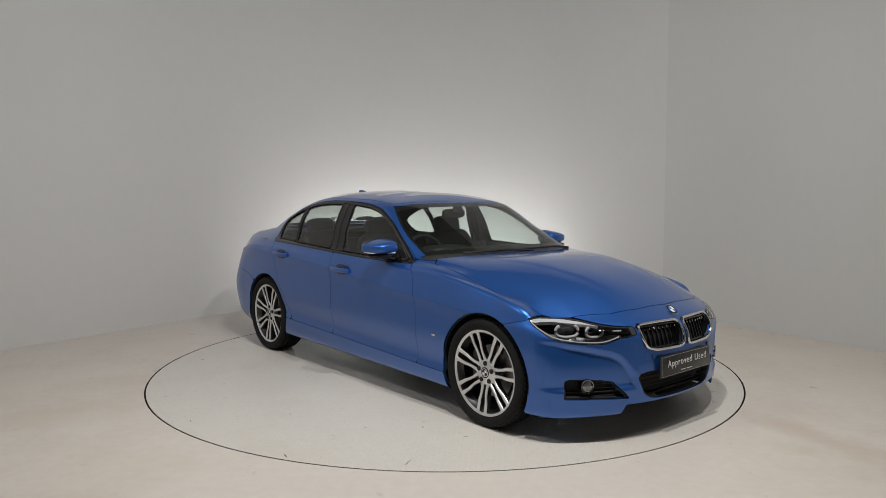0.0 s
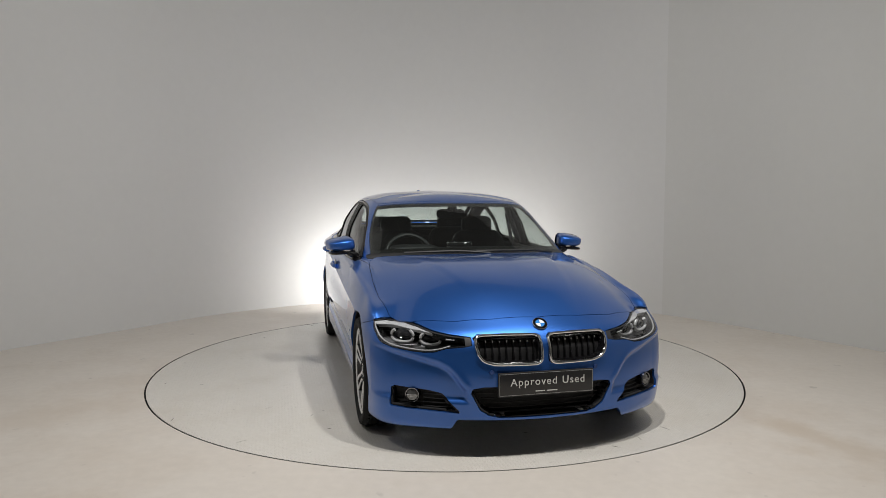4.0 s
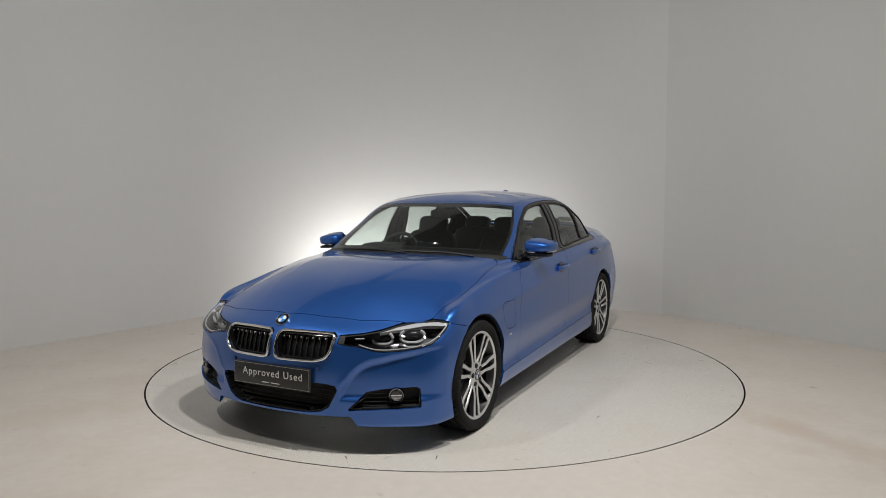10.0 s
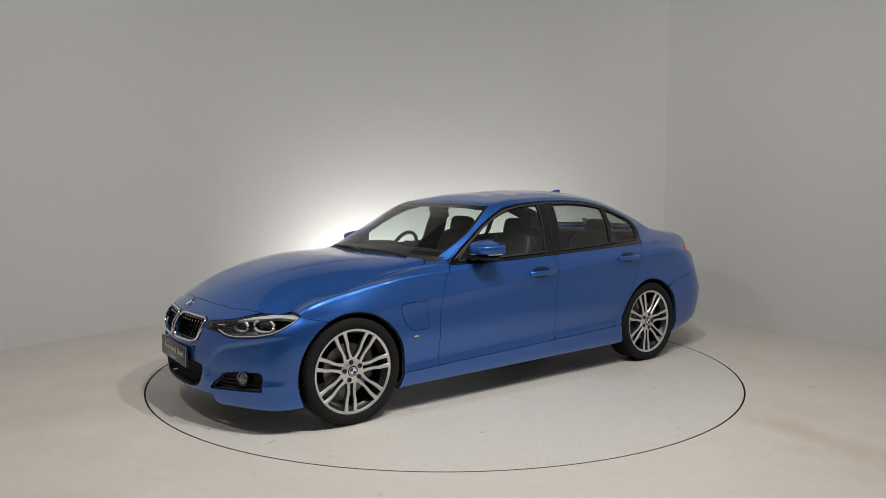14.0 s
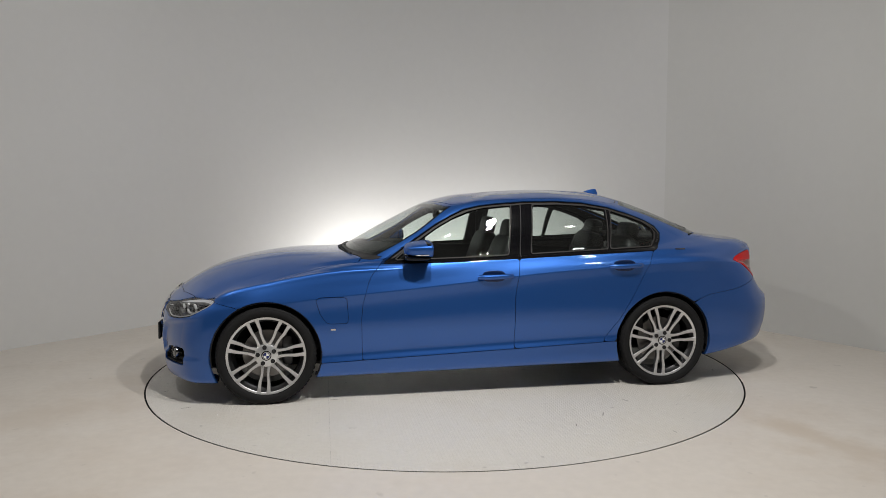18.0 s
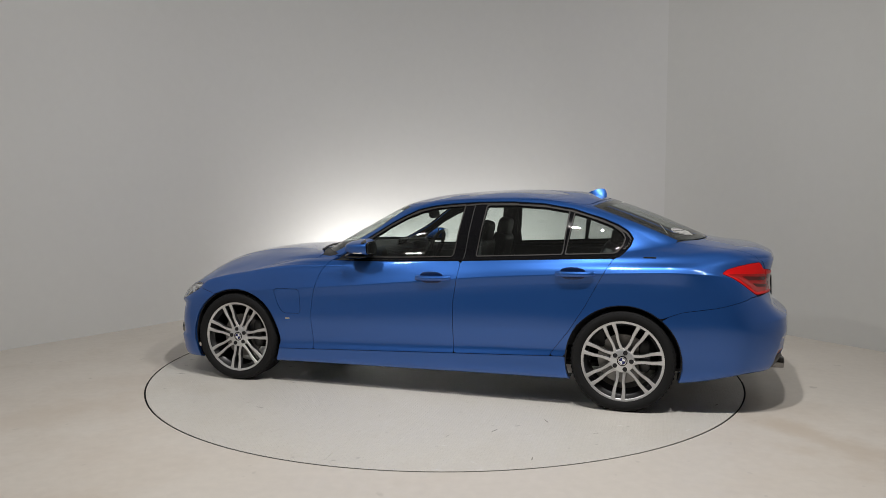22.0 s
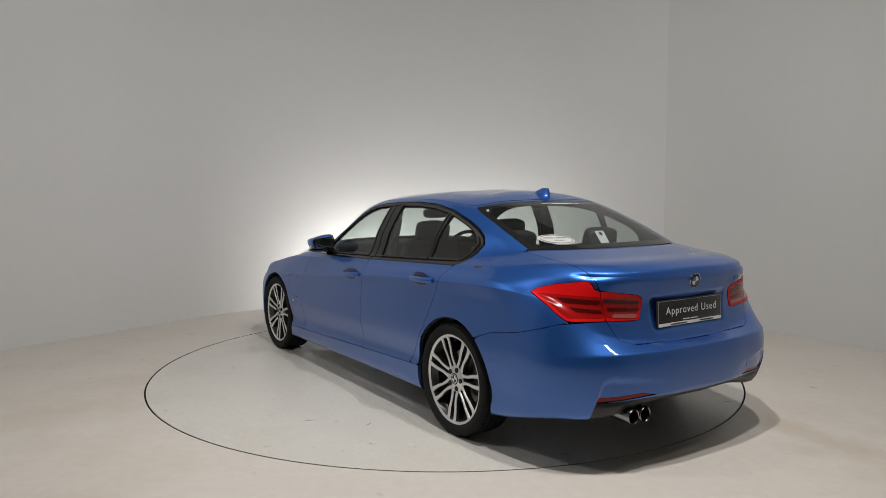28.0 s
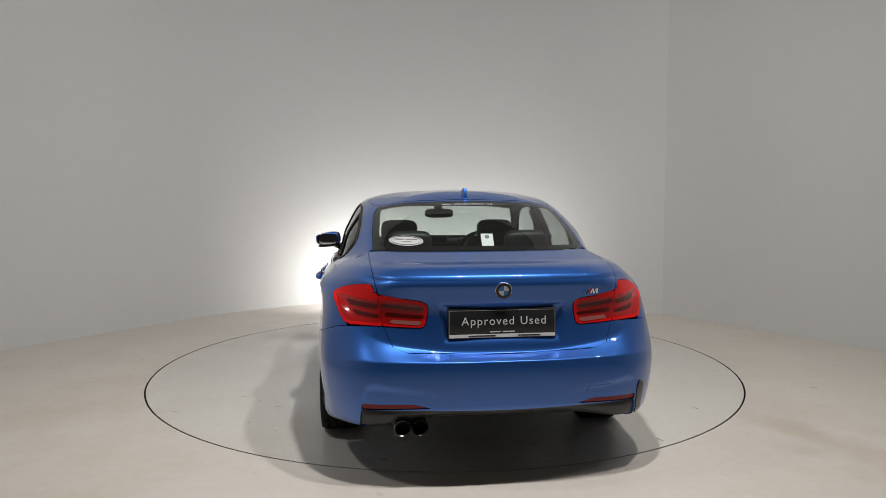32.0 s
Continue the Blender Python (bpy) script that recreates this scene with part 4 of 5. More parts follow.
for side in ("left", "right"):
    sgn = 1 if side == "left" else -1
    loop = rounded(KIDNEY, 90, 5)
    bm = bmesh.new()
    tube(bm, [(nose_x(y, z) + 0.009, sgn * (0.197 + (y - 0.197) * 0.975), 0.581 + (z - 0.581) * 0.955) for y, z in loop], 0.0075, 10, True)
    surround = part("grille_surround", bm, chrome, car, "chrome kidney grille surround")
    face_strip("grille_frame", kidney, 0.02, gloss, surround, side, -0.006, 0.03)
    panel("grille_backing", kidney, shell_black, surround, side, 0.0, -0.045)
    sgn = 1 if side == "left" else -1
    for k in range(9):
        y = 0.052 + k * 0.0365
        bm = bmesh.new()
        top, low = 0.648 - 0.01 * (k == 8), 0.512 + 0.0035 * max(0, k - 5) ** 1.5
        xt, xl = nose_x(y, top) - 0.020, nose_x(y, low) - 0.020
        v = [bm.verts.new(p) for p in ((xt, sgn * (y - 0.0028), top), (xt, sgn * (y + 0.0028), top), (xl, sgn * (y + 0.0028), low), (xl, sgn * (y - 0.0028), low),
                                       (xt - 0.035, sgn * (y - 0.006), top), (xt - 0.035, sgn * (y + 0.006), top), (xl - 0.035, sgn * (y + 0.006), low), (xl - 0.035, sgn * (y - 0.006), low))]
        for f in ((0, 1, 2, 3), (4, 7, 6, 5), (0, 4, 5, 1), (3, 2, 6, 7), (0, 3, 7, 4), (1, 5, 6, 2)):
            bm.faces.new([v[i] for i in f])
        part("slat", bm, gloss, surround)
        bm = bmesh.new()
        box(bm, (0.006, 0.007, 0.012), pose(nose_x(y, top - 0.027) - 0.013, sgn * y, top - 0.027, 0, -12, 0), 0.002, 1)
        part("slat_tip", bm, chrome, surround)
    # fog lamp recess and lower intake
    recess = panel("fog_recess", fog, shell_black, car, side, 0.0, -0.05, "black honeycomb air intake")
    face_strip("recess_edge", fog, 0.010, shell_black, recess, side, -0.012, 0.05)
    lamp_bm = bmesh.new()
    aim = Matrix.Translation((2.022, sgn * 0.680, 0.335)) @ pose(0, 0, 0, 0, 0, sgn * 26)
    lathe(lamp_bm, [(0.036, -0.05), (0.040, -0.004), (0.038, 0.002), (0.034, 0.0), (0.033, -0.006)], "x", 28, aim)
    fog_ob = part("fog_lamp", lamp_bm, dark_chrome, car, "round fog lamp with a chrome rim")
    lens_bm = bmesh.new()
    lathe(lens_bm, [(0.0001, 0.002), (0.015, 0.001), (0.028, -0.004), (0.033, -0.008)], "x", 28, aim)
    part("lens", lens_bm, frosted, fog_ob)
    for k in range(4):
        bm = bmesh.new()
        ww = (0.015, 0.023, 0.028, 0.030)[k]
        box(bm, (0.004, 2 * ww, 0.0065), aim @ pose(0.001, 0, -0.024 + k * 0.0075), 0.001, 1)
        part("lens_rib", bm, satin_silver, fog_ob)
    # honeycomb bars in the recess
    for k in range(5):
        z = 0.275 + k * 0.022
        bm = bmesh.new()
        pts = [(2.115 - 0.02, sgn * 0.44, z), (2.06, sgn * 0.56, z), (2.02, sgn * 0.62, z)]
        tube(bm, pts, 0.003, 6)
        part("mesh_bar", bm, black, recess)
lower = panel("lower_intake", intake, shell_black, car, "both", 0.0, -0.09, "black lower air intake")
face_strip("intake_edge", intake, 0.008, shell_black, lower, "both", -0.006, 0.06)
for k in range(5):
    bm = bmesh.new()
    z = 0.245 + k * 0.026
    half = 0.27 + 0.085 * k / 4
    pts = [(2.155 - 0.19 * (half * j / 6) ** 2 - 0.01, half * j / 6, z) for j in range(-6, 7)]
    tube(bm, pts, 0.0042, 6)
    part("grille_bar", bm, shell_black, lower)

# ---- lamp details ----


def ring_shape(bm, cx, cy, cz, w, h, tube_r, yaw, steps=24):
    """A rounded, slightly square ring facing forward, open at the top."""
    m = Matrix.Translation((cx, cy, cz)) @ pose(0, 0, 0, 0, 0, yaw)
    pts = []
    for k in range(steps):
        a = math.pi * (0.70 + 1.60 * k / (steps - 1))
        c, s = math.cos(a), math.sin(a)
        p = 0.75
        yy = w * math.copysign(abs(c) ** p, c)
        zz = h * math.copysign(abs(s) ** p, s)
        pts.append(m @ Vector((0, yy, zz)))
    return tube(bm, pts, tube_r, 8)


for sgn, side in ((1, "left"), (-1, "right")):
    holder = [o for o in car.children if o.name.startswith("headlight")][0 if sgn == 1 else 1]
    for cx, cy, cz, w, h, yaw in ((1.978, 0.570, 0.620, 0.054, 0.031, 20), (1.895, 0.708, 0.629, 0.064, 0.034, 34)):
        bm = bmesh.new()
        ring_shape(bm, cx, sgn * cy, cz, w, h, 0.0085, sgn * yaw)
        part("light_ring", bm, ring_grey, holder, "pale grey light ring")
        bm = bmesh.new()
        m = Matrix.Translation((cx, sgn * cy, cz)) @ pose(0, 0, 0, 0, 0, sgn * yaw)
        lathe(bm, [(0.0001, -0.002), (0.016, -0.006), (0.024, -0.016), (0.030, -0.018), (0.034, -0.03)], "x", 24, m @ Matrix.Diagonal((1, w / 0.036, h / 0.036, 1)))
        part("projector", bm, projector_glass, holder)
    face_strip("lamp_housing", headlight, 0.007, shell_black, holder, side, -0.006, 0.06)
    # bar that runs on towards the grille
    bm = bmesh.new()
    tube(bm, [(2.055, sgn * 0.505, 0.628), (2.080, sgn * 0.465, 0.627)], 0.0035, 8)
    part("side_bar", bm, ring_grey, holder)
    # chrome brow along the top, and the dark inner block
    panel("brow", both(shrink(headlight, 0.006), lambda a: Z(a) - curve(S(a), (2.2, 2.9, 3.6, 4.2, 4.95), (0.648, 0.672, 0.683, 0.680, 0.682)), lambda a: (S(a) - 2.3) * 0.2), brow_silver, holder, side, 0.02, -0.010, "bright metal brow")
    bm = bmesh.new()
    rim_s = [(2.2, 0.598), (2.5, 0.577), (2.77, 0.571), (3.1, 0.575), (3.5, 0.585), (3.82, 0.602), (4.1, 0.634), (4.5, 0.664), (4.8, 0.684)]
    rim = []
    for s_at, z_at in spline(rim_s, 3):
        near_p = SKIN.p[int(np.argmin(np.hypot((SKIN.s - s_at) * STATION_SIZE, SKIN.p[:, 2] - z_at) + 9 * (SKIN.v > 9)))]
        rim.append((near_p[0] - 0.012, sgn * (near_p[1] - 0.010), z_at))
    rim = np.array(rim)
    for _ in range(4):
        rim[1:-1] = (rim[:-2] + 2 * rim[1:-1] + rim[2:]) / 4
    tube(bm, [tuple(q) for q in rim], 0.004, 8)
    part("lower_light_guide", bm, ring_grey, holder)
    # dark bands and the pale strip in the tail lamps
    for nm, inside in (("tail_light", not_(boot_lid)), ("lid_tail_light", boot_lid)):
        hold = [o for o in car.children if o.name.startswith(nm)][0 if sgn == 1 else 1]
        panel("inner_lens", both(shrink(tail, 0.016), shrink(inside, 0.002), lambda a: curve(S(a), (14.1, 15, 16), (0.892, 0.883, 0.868)) - Z(a)), tail_edge, hold, side, 0.002, 0.0036)
    for nm, bands in (("tail_light", (([(14.22, 0.877), (15.04, 0.866), (15.10, 0.846), (14.40, 0.851)], tail_dark), ([(14.49, 0.832), (15.21, 0.816), (15.22, 0.800), (14.61, 0.810)], tail_dark))),
                      ("lid_tail_light", (([(15.06, 0.875), (15.84, 0.855), (15.88, 0.837), (15.14, 0.855)], tail_dark), ([(15.22, 0.832), (15.91, 0.817), (15.92, 0.803), (15.25, 0.812)], tail_dark),
                                          ([(15.34, 0.798), (15.85, 0.788), (15.85, 0.768), (15.35, 0.779)], tail_pale)))):
        hold = [o for o in car.children if o.name.startswith(nm)][0 if sgn == 1 else 1]
        for outline, mat in bands:
            inside = boot_lid if nm == "lid_tail_light" else not_(boot_lid)
            panel("lens_band", both(shrink(tail, 0.008), wrap_poly(outline, 13.3, 16.4), shrink(inside, 0.006)), mat, hold, side, 0.002, 0.0048)

# ---- badges, plates, letters ----


def roundel(parent, m, r):
    """A round badge: dark ring, bright rims, blue and white quarters. It faces along x."""
    bm = bmesh.new()
    lathe(bm, [(0.0001, -0.006), (r, -0.006), (r, 0.002), (r * 0.96, 0.004), (r * 0.92, 0.003)], "x", 40, m)
    base = part("badge", bm, chrome, parent, "round badge with blue and white quarters")
    bm = bmesh.new()
    lathe(bm, [(r * 0.93, 0.0032), (r * 0.62, 0.0042)], "x", 40, m)
    part("badge_ring", bm, gloss, base)
    for k in range(4):
        bm = bmesh.new()
        c = bm.verts.new(m @ Vector((0.0048, 0, 0)))
        arc = []
        for j in range(9):
            a = math.pi / 2 * (k + j / 8)
            arc.append(bm.verts.new(m @ Vector((0.0042, r * 0.6 * math.cos(a), r * 0.6 * math.sin(a)))))
        for j in range(8):
            bm.faces.new((c, arc[j], arc[j + 1]))
        part("badge_quarter", bm, badge_white if k % 2 == 0 else badge_blue, base)
    return base


def letters(text, parent, m, height, mat, name="lettering", label="", spacing=1.0):
    data = bpy.data.curves.new(name, "FONT")
    data.body, data.size, data.extrude, data.align_x, data.align_y, data.space_character = text, height, 0.0008, "CENTER", "CENTER", spacing
    temp = new("temp", data)
    me = bpy.data.meshes.new_from_object(temp)
    bpy.data.objects.remove(temp)
    me.materials.clear()
    me.materials.append(mat)
    me.transform(m)
    ob = new(name, me)
    ob.parent = parent
    return tagged(ob, label) if label else ob


def flat_bar(parent, m, w, h, mat, name="bar"):
    bm = bmesh.new()
    box(bm, (w, h, 0.0014), m)
    return part(name, bm, mat, parent)


def plate(m, w, h, label, foot):
    """A dealer's plate; m: local x to the right, y up, z outwards."""
    bm = bmesh.new()
    box(bm, (w + 0.014, h + 0.014, 0.012), m @ pose(0, 0, -0.002), 0.004)
    base = part("plate", bm, black, car, label)
    bm = bmesh.new()
    box(bm, (w, h, 0.004), m @ pose(0, 0, 0.0035), 0.0015)
    part("plate_face", bm, plate_dark, base)
    for x, y, bw, bh in ((0, h / 2, w, 0.002), (0, -h / 2, w, 0.002), (-w / 2, 0, 0.002, h), (w / 2, 0, 0.002, h)):
        flat_bar(base, m @ pose(x, y, 0.0052), bw, bh, plate_line, "border")
    letters("Approved", base, m @ pose(-0.070, 0.010, 0.006), 0.056, plate_text, spacing=1.16)
    letters("Used", base, m @ pose(0.150, 0.010, 0.006), 0.056, plate_text, spacing=1.16)
    for x, bw in ((-0.036, 0.052), (0.030, 0.058)):
        flat_bar(base, m @ pose(x, -0.040, 0.0058), bw, 0.005, plate_text, "small_bar")
    if foot:
        flat_bar(base, m @ pose(0, -h / 2 + 0.004, 0.0075), w, 0.016, badge_white, "white_strip")
        for x, bw in ((-0.10, 0.13), (0.13, 0.11)):
            flat_bar(base, m @ pose(x, -h / 2 + 0.004, 0.0085), bw, 0.006, black, "small_bar")


FRONT = Matrix(((0, 0, 1, 0), (1, 0, 0, 0), (0, 1, 0, 0), (0, 0, 0, 1)))      # text reads from the front
REAR = Matrix(((0, 0, -1, 0), (-1, 0, 0, 0), (0, 1, 0, 0), (0, 0, 0, 1)))
plate(Matrix.Translation((2.209, 0, 0.407)) @ pose(0, 0, 0, 0, -1, 0) @ FRONT, 0.515, 0.112, "dark grey dealer plate with pale letters", False)
plate(Matrix.Translation((on_end(0, 0.776, False) - 0.012, 0, 0.776)) @ pose(0, 0, 0, 0, 2, 0) @ REAR, 0.515, 0.125, "dark grey dealer plate with a white strip", True)
roundel(car, facing(0, 0.698, True, 0.004), 0.041)
roundel(car, facing(0, 0.937, False, 0.004), 0.041)
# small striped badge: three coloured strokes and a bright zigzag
for mat, dx, tilt, wide in ((badge_blue, 0.0, -24, 0.008), (badge_navy, 0.009, -24, 0.008), (badge_red, 0.018, -24, 0.008), (chrome, 0.031, -20, 0.007), (chrome, 0.041, 18, 0.006), (chrome, 0.051, -20, 0.006), (chrome, 0.062, 4, 0.009)):
    bm = bmesh.new()
    box(bm, (0.004, wide, 0.026), facing(-0.415 - dx, 0.920, False, 0.003) @ pose(0, 0, 0, tilt, 0, 0), 0.001, 1)
    part("stripe_badge", bm, mat, car)
for sgn in (1, -1):
    bm = bmesh.new()
    box(bm, (0.034, 0.004, 0.012), pose(0.965, sgn * (on_side(0.965, 0.492)[0] + 0.0015), 0.492), 0.001, 1)
    part("fender_badge", bm, chrome, car)
    y, n = on_side(-1.56, 0.985)
    n.y *= sgn
    bm = bmesh.new()
    box(bm, (0.078, 0.005, 0.013), Matrix.Translation(Vector((-1.56, sgn * y, 0.985)) + 0.002 * n) @ n.to_track_quat("Y", "Z").to_matrix().to_4x4(), 0.001, 1)
    part("pillar_badge", bm, dark_chrome, car, "small dark badge on the rear pillar")
# ---- rounded solids ----


def blob(bm, size, m, power=0.45, rings=14, steps=24):
    """A rounded box: a sphere pushed towards a cube."""
    def bend(c):
        return math.copysign(abs(c) ** power, c)
    grid = []
    for i in range(rings + 1):
        b = -math.pi / 2 + math.pi * i / rings
        row = []
        for k in range(steps):
            a = 2 * math.pi * k / steps
            p = Vector((bend(math.cos(b)) * bend(math.cos(a)) * size[0] / 2, bend(math.cos(b)) * bend(math.sin(a)) * size[1] / 2, bend(math.sin(b)) * size[2] / 2))
            row.append(m @ p)
        grid.append(row)
    vs = [[bm.verts.new(p) for p in row] for row in grid[1:-1]]
    low, high = bm.verts.new(grid[0][0]), bm.verts.new(grid[-1][0])
    for i in range(len(vs) - 1):
        for k in range(steps):
            j = (k + 1) % steps
            bm.faces.new((vs[i][k], vs[i][j], vs[i + 1][j], vs[i + 1][k]))
    for k in range(steps):
        j = (k + 1) % steps
        bm.faces.new((low, vs[0][j], vs[0][k]))
        bm.faces.new((high, vs[-1][k], vs[-1][j]))
    return bm


# ---- mirrors, handles, fin ----
for sgn in (1, -1):
    bm = bmesh.new()
    blob(bm, (0.19, 0.195, 0.115), Matrix.Translation((0.395, sgn * 0.905, 1.022)) @ pose(0, 0, 0, sgn * -6, 0, sgn * -10), 0.48, 18, 32)
    for v in bm.verts:                       # flat at the back, tapered to the nose and the tip
        k = (v.co.x - 0.30) / 0.19
        v.co.z = 1.012 + (v.co.z - 1.012) * (1.0 - 0.34 * max(0, k) ** 1.5)
        tip = max(0, (abs(v.co.y) - 0.90) / 0.1)
        v.co.z = 1.022 + (v.co.z - 1.022) * (1 - 0.22 * tip)
        v.co.x = max(v.co.x - 0.035 * tip, 0.302)
        v.co.z = max(v.co.z, 0.971)
    mirror = part("door_mirror", bm, paint, car, "blue door mirror with a black foot", 50)
    bm = bmesh.new()
    blob(bm, (0.180, 0.19, 0.030), Matrix.Translation((0.392, sgn * 0.893, 0.967)) @ pose(0, 0, 0, sgn * -5, 0, sgn * -10), 0.6, 12, 28)
    part("mirror_foot", bm, gloss, mirror)
    bm = bmesh.new()
    blob(bm, (0.10, 0.10, 0.045), Matrix.Translation((0.43, sgn * 0.815, 0.950)) @ pose(0, 0, 0, sgn * 18, 0, 0), 0.6, 10, 20)
    part("mirror_arm", bm, gloss, mirror)
    bm = bmesh.new()
    blob(bm, (0.008, 0.165, 0.088), Matrix.Translation((0.2995, sgn * 0.905, 1.020)) @ pose(0, 0, 0, 0, 0, sgn * -3), 0.5, 10, 24)
    part("mirror_glass", bm, mirror_glass, mirror)
    bm = bmesh.new()
    blob(bm, (0.185, 0.190, 0.110), Matrix.Translation((0.393, sgn * 0.905, 1.022)) @ pose(0, 0, 0, sgn * -6, 0, sgn * -10), 0.48, 18, 32)
    for v in bm.verts:
        tip = max(0, (abs(v.co.y) - 0.90) / 0.1)
        v.co.z = max(1.022 + (v.co.z - 1.022) * (1 - 0.20 * tip), 0.976)
        v.co.x = min(max(v.co.x - 0.035 * tip, 0.3005), 0.345)
    part("mirror_frame", bm, gloss, mirror, "black inner housing", 50)
    bm = bmesh.new()
    strip = [(0.484, 0.845, 0.984), (0.470, 0.90, 0.984), (0.438, 0.96, 0.985), (0.385, 1.000, 0.987), (0.335, 1.003, 0.988)]
    tube(bm, [(x - 0.004, sgn * (y - 0.006), z) for x, y, z in spline(strip, 5)], 0.0055, 8)
    part("indicator", bm, lamp_silver, mirror, "clear indicator strip")
    for x, z in ((-0.147, 0.822), (-1.100, 0.879)):
        y = on_side(x, z)[0]
        # a raised dark blue oval stands for the shaded cup
        bm = bmesh.new()
        blob(bm, (0.166, 0.0125, 0.080), Matrix.Translation((x + 0.012, sgn * (y + 0.0035), z + 0.004)) @ pose(0, 0, 0, sgn * 3, 0, 0), 0.75, 12, 28)
        cup = part("door_handle", bm, handle_shadow, car, "blue door handle over a cup shaded by its colour")
        bm = bmesh.new()
        bar = [(x + 0.118, y + 0.002, z - 0.002), (x + 0.095, y + 0.016, z - 0.001), (x + 0.03, y + 0.027, z), (x - 0.04, y + 0.027, z + 0.001), (x - 0.095, y + 0.018, z + 0.002), (x - 0.120, y + 0.002, z + 0.003)]
        path = spline(bar, 5)
        tube(bm, [(a, sgn * b, c) for a, b, c in path], 0.0135, 12)
        for v in bm.verts:
            v.co.z = z + (v.co.z - z) * 1.25
        part("grip", bm, paint, cup)
# parking sensors in the bumper
for y in (0.29, -0.29):
    bm = bmesh.new()
    lathe(bm, [(0.0001, 0.003), (0.011, 0.003), (0.013, -0.004)], "x", 20, Matrix.Translation((2.182, y, 0.470)) @ pose(0, 0, 0, 0, 0, 12 * (1 if y > 0 else -1)))
    part("parking_sensor", bm, paint_dark, car)
# roof fin
bm = bmesh.new()
loops = []
for k in range(15):
    t = k / 14
    x = -1.035 - 0.20 * t
    foot = 1.402 - 0.16 * (-x - 1.0) - 0.008
    h = 0.070 * ramp(np.array(t * 1.12), 1.0) if t < 0.93 else 0.070 * (1 - (t - 0.93) / 0.07 * 0.45)
    w = 0.050 * max(0.12, math.sin(math.pi * min(1, 0.12 + t * 0.8))) ** 0.6
    loops.append([bm.verts.new((x, sg * ww, zz)) for sg, ww, zz in ((1, w, foot), (1, w * 0.52, foot + 0.35 * h + 0.004), (1, 0.009, foot + 0.9 * float(h) + 0.006), (-1, 0.009, foot + 0.9 * float(h) + 0.006), (-1, w * 0.52, foot + 0.35 * h + 0.004), (-1, w, foot))])
for a, b in zip(loops, loops[1:]):
    for j in range(5):
        bm.faces.new((a[j], a[j + 1], b[j + 1], b[j]))
bm.faces.new(loops[0])
bm.faces.new(loops[-1][::-1])
part("roof_fin", bm, paint, car, "blue shark fin aerial", 50)

# exhaust tips
for y in (0.485, 0.402):
    bm = bmesh.new()
    lathe(bm, [(0.033, 0.0), (0.036, 0.004), (0.0385, 0.0), (0.0385, -0.16), (0.034, -0.16), (0.033, -0.002)], "x", 36, Matrix.Translation((-2.40, y, 0.298)) @ pose(0, 0, 0, 0, 0, 180))
    tip = part("exhaust_tip", bm, exhaust_chrome, car, "round chrome exhaust tip")
    bm = bmesh.new()
    lathe(bm, [(0.0001, -0.08), (0.0335, -0.08)], "x", 24, Matrix.Translation((-2.40, y, 0.298)) @ pose(0, 0, 0, 0, 0, 180))
    part("exhaust_bore", bm, shell_black, tip)

# wipers, at rest
for pts in ([(0.90, 0.10, 0.980), (0.865, -0.10, 0.994), (0.84, -0.30, 0.992), (0.80, -0.50, 0.985)], [(0.83, 0.58, 0.974), (0.85, 0.42, 0.990), (0.868, 0.20, 0.994), (0.87, 0.0, 0.994)]):
    bm = bmesh.new()
    tube(bm, spline(pts, 5), 0.008, 8)
    part("wiper", bm, black, car, "black windscreen wiper")

# ---- underside and wheel wells ----
bm = bmesh.new()
box(bm, (1.95, 1.50, 0.03), pose(0, 0, 0.168), 0.01)
box(bm, (0.42, 0.88, 0.03), pose(1.82, 0, 0.235), 0.01)
# two plates and the loop's are unseen, added to block leaking light
box(bm, (0.28, 0.74, 0.02), pose(1.985, 0, 0.462))
box(bm, (0.27, 0.64, 0.016), pose(1.985, 0, 0.236))
for sgn in (1, -1):
    box(bm, (0.24, 0.24, 0.016), pose(1.85, sgn * 0.55, 0.222))
    for x0, x1, y0, y1 in ((1.75, 2.04, 0.42, 0.58), (1.72, 1.96, 0.58, 0.70), (1.70, 1.87, 0.70, 0.79)):
        box(bm, (x1 - x0, y1 - y0, 0.016), pose((x0 + x1) / 2, sgn * (y0 + y1) / 2, 0.552))
box(bm, (0.55, 1.02, 0.03), pose(-1.95, 0, 0.30), 0.01)
box(bm, (0.95, 0.96, 0.03), pose(1.40, 0, 0.180), 0.01)
box(bm, (0.95, 0.96, 0.03), pose(-1.40, 0, 0.200), 0.01)
part("underbody", bm, shell_black, car, "black underbody with unseen plates that block light")
for x in (1.405, -1.405):
    for sgn in (1, -1):
        bm = bmesh.new()
        n = 28
        rows = []
        for y, r in ((0.885, 0.366), (0.86, 0.372), (0.55, 0.372), (0.50, 0.34), (0.50, 0.0)):
            rows.append([bm.verts.new((x + r * math.cos(a), sgn * y, 0.325 + r * math.sin(a))) for a in [radians(-8 + 196 * k / n) for k in range(n + 1)]])
        for a, b in zip(rows, rows[1:]):
            for k in range(n):
                bm.faces.new((a[k], a[k + 1], b[k + 1], b[k]))
        part("wheel_arch_liner", bm, shell_black, car)

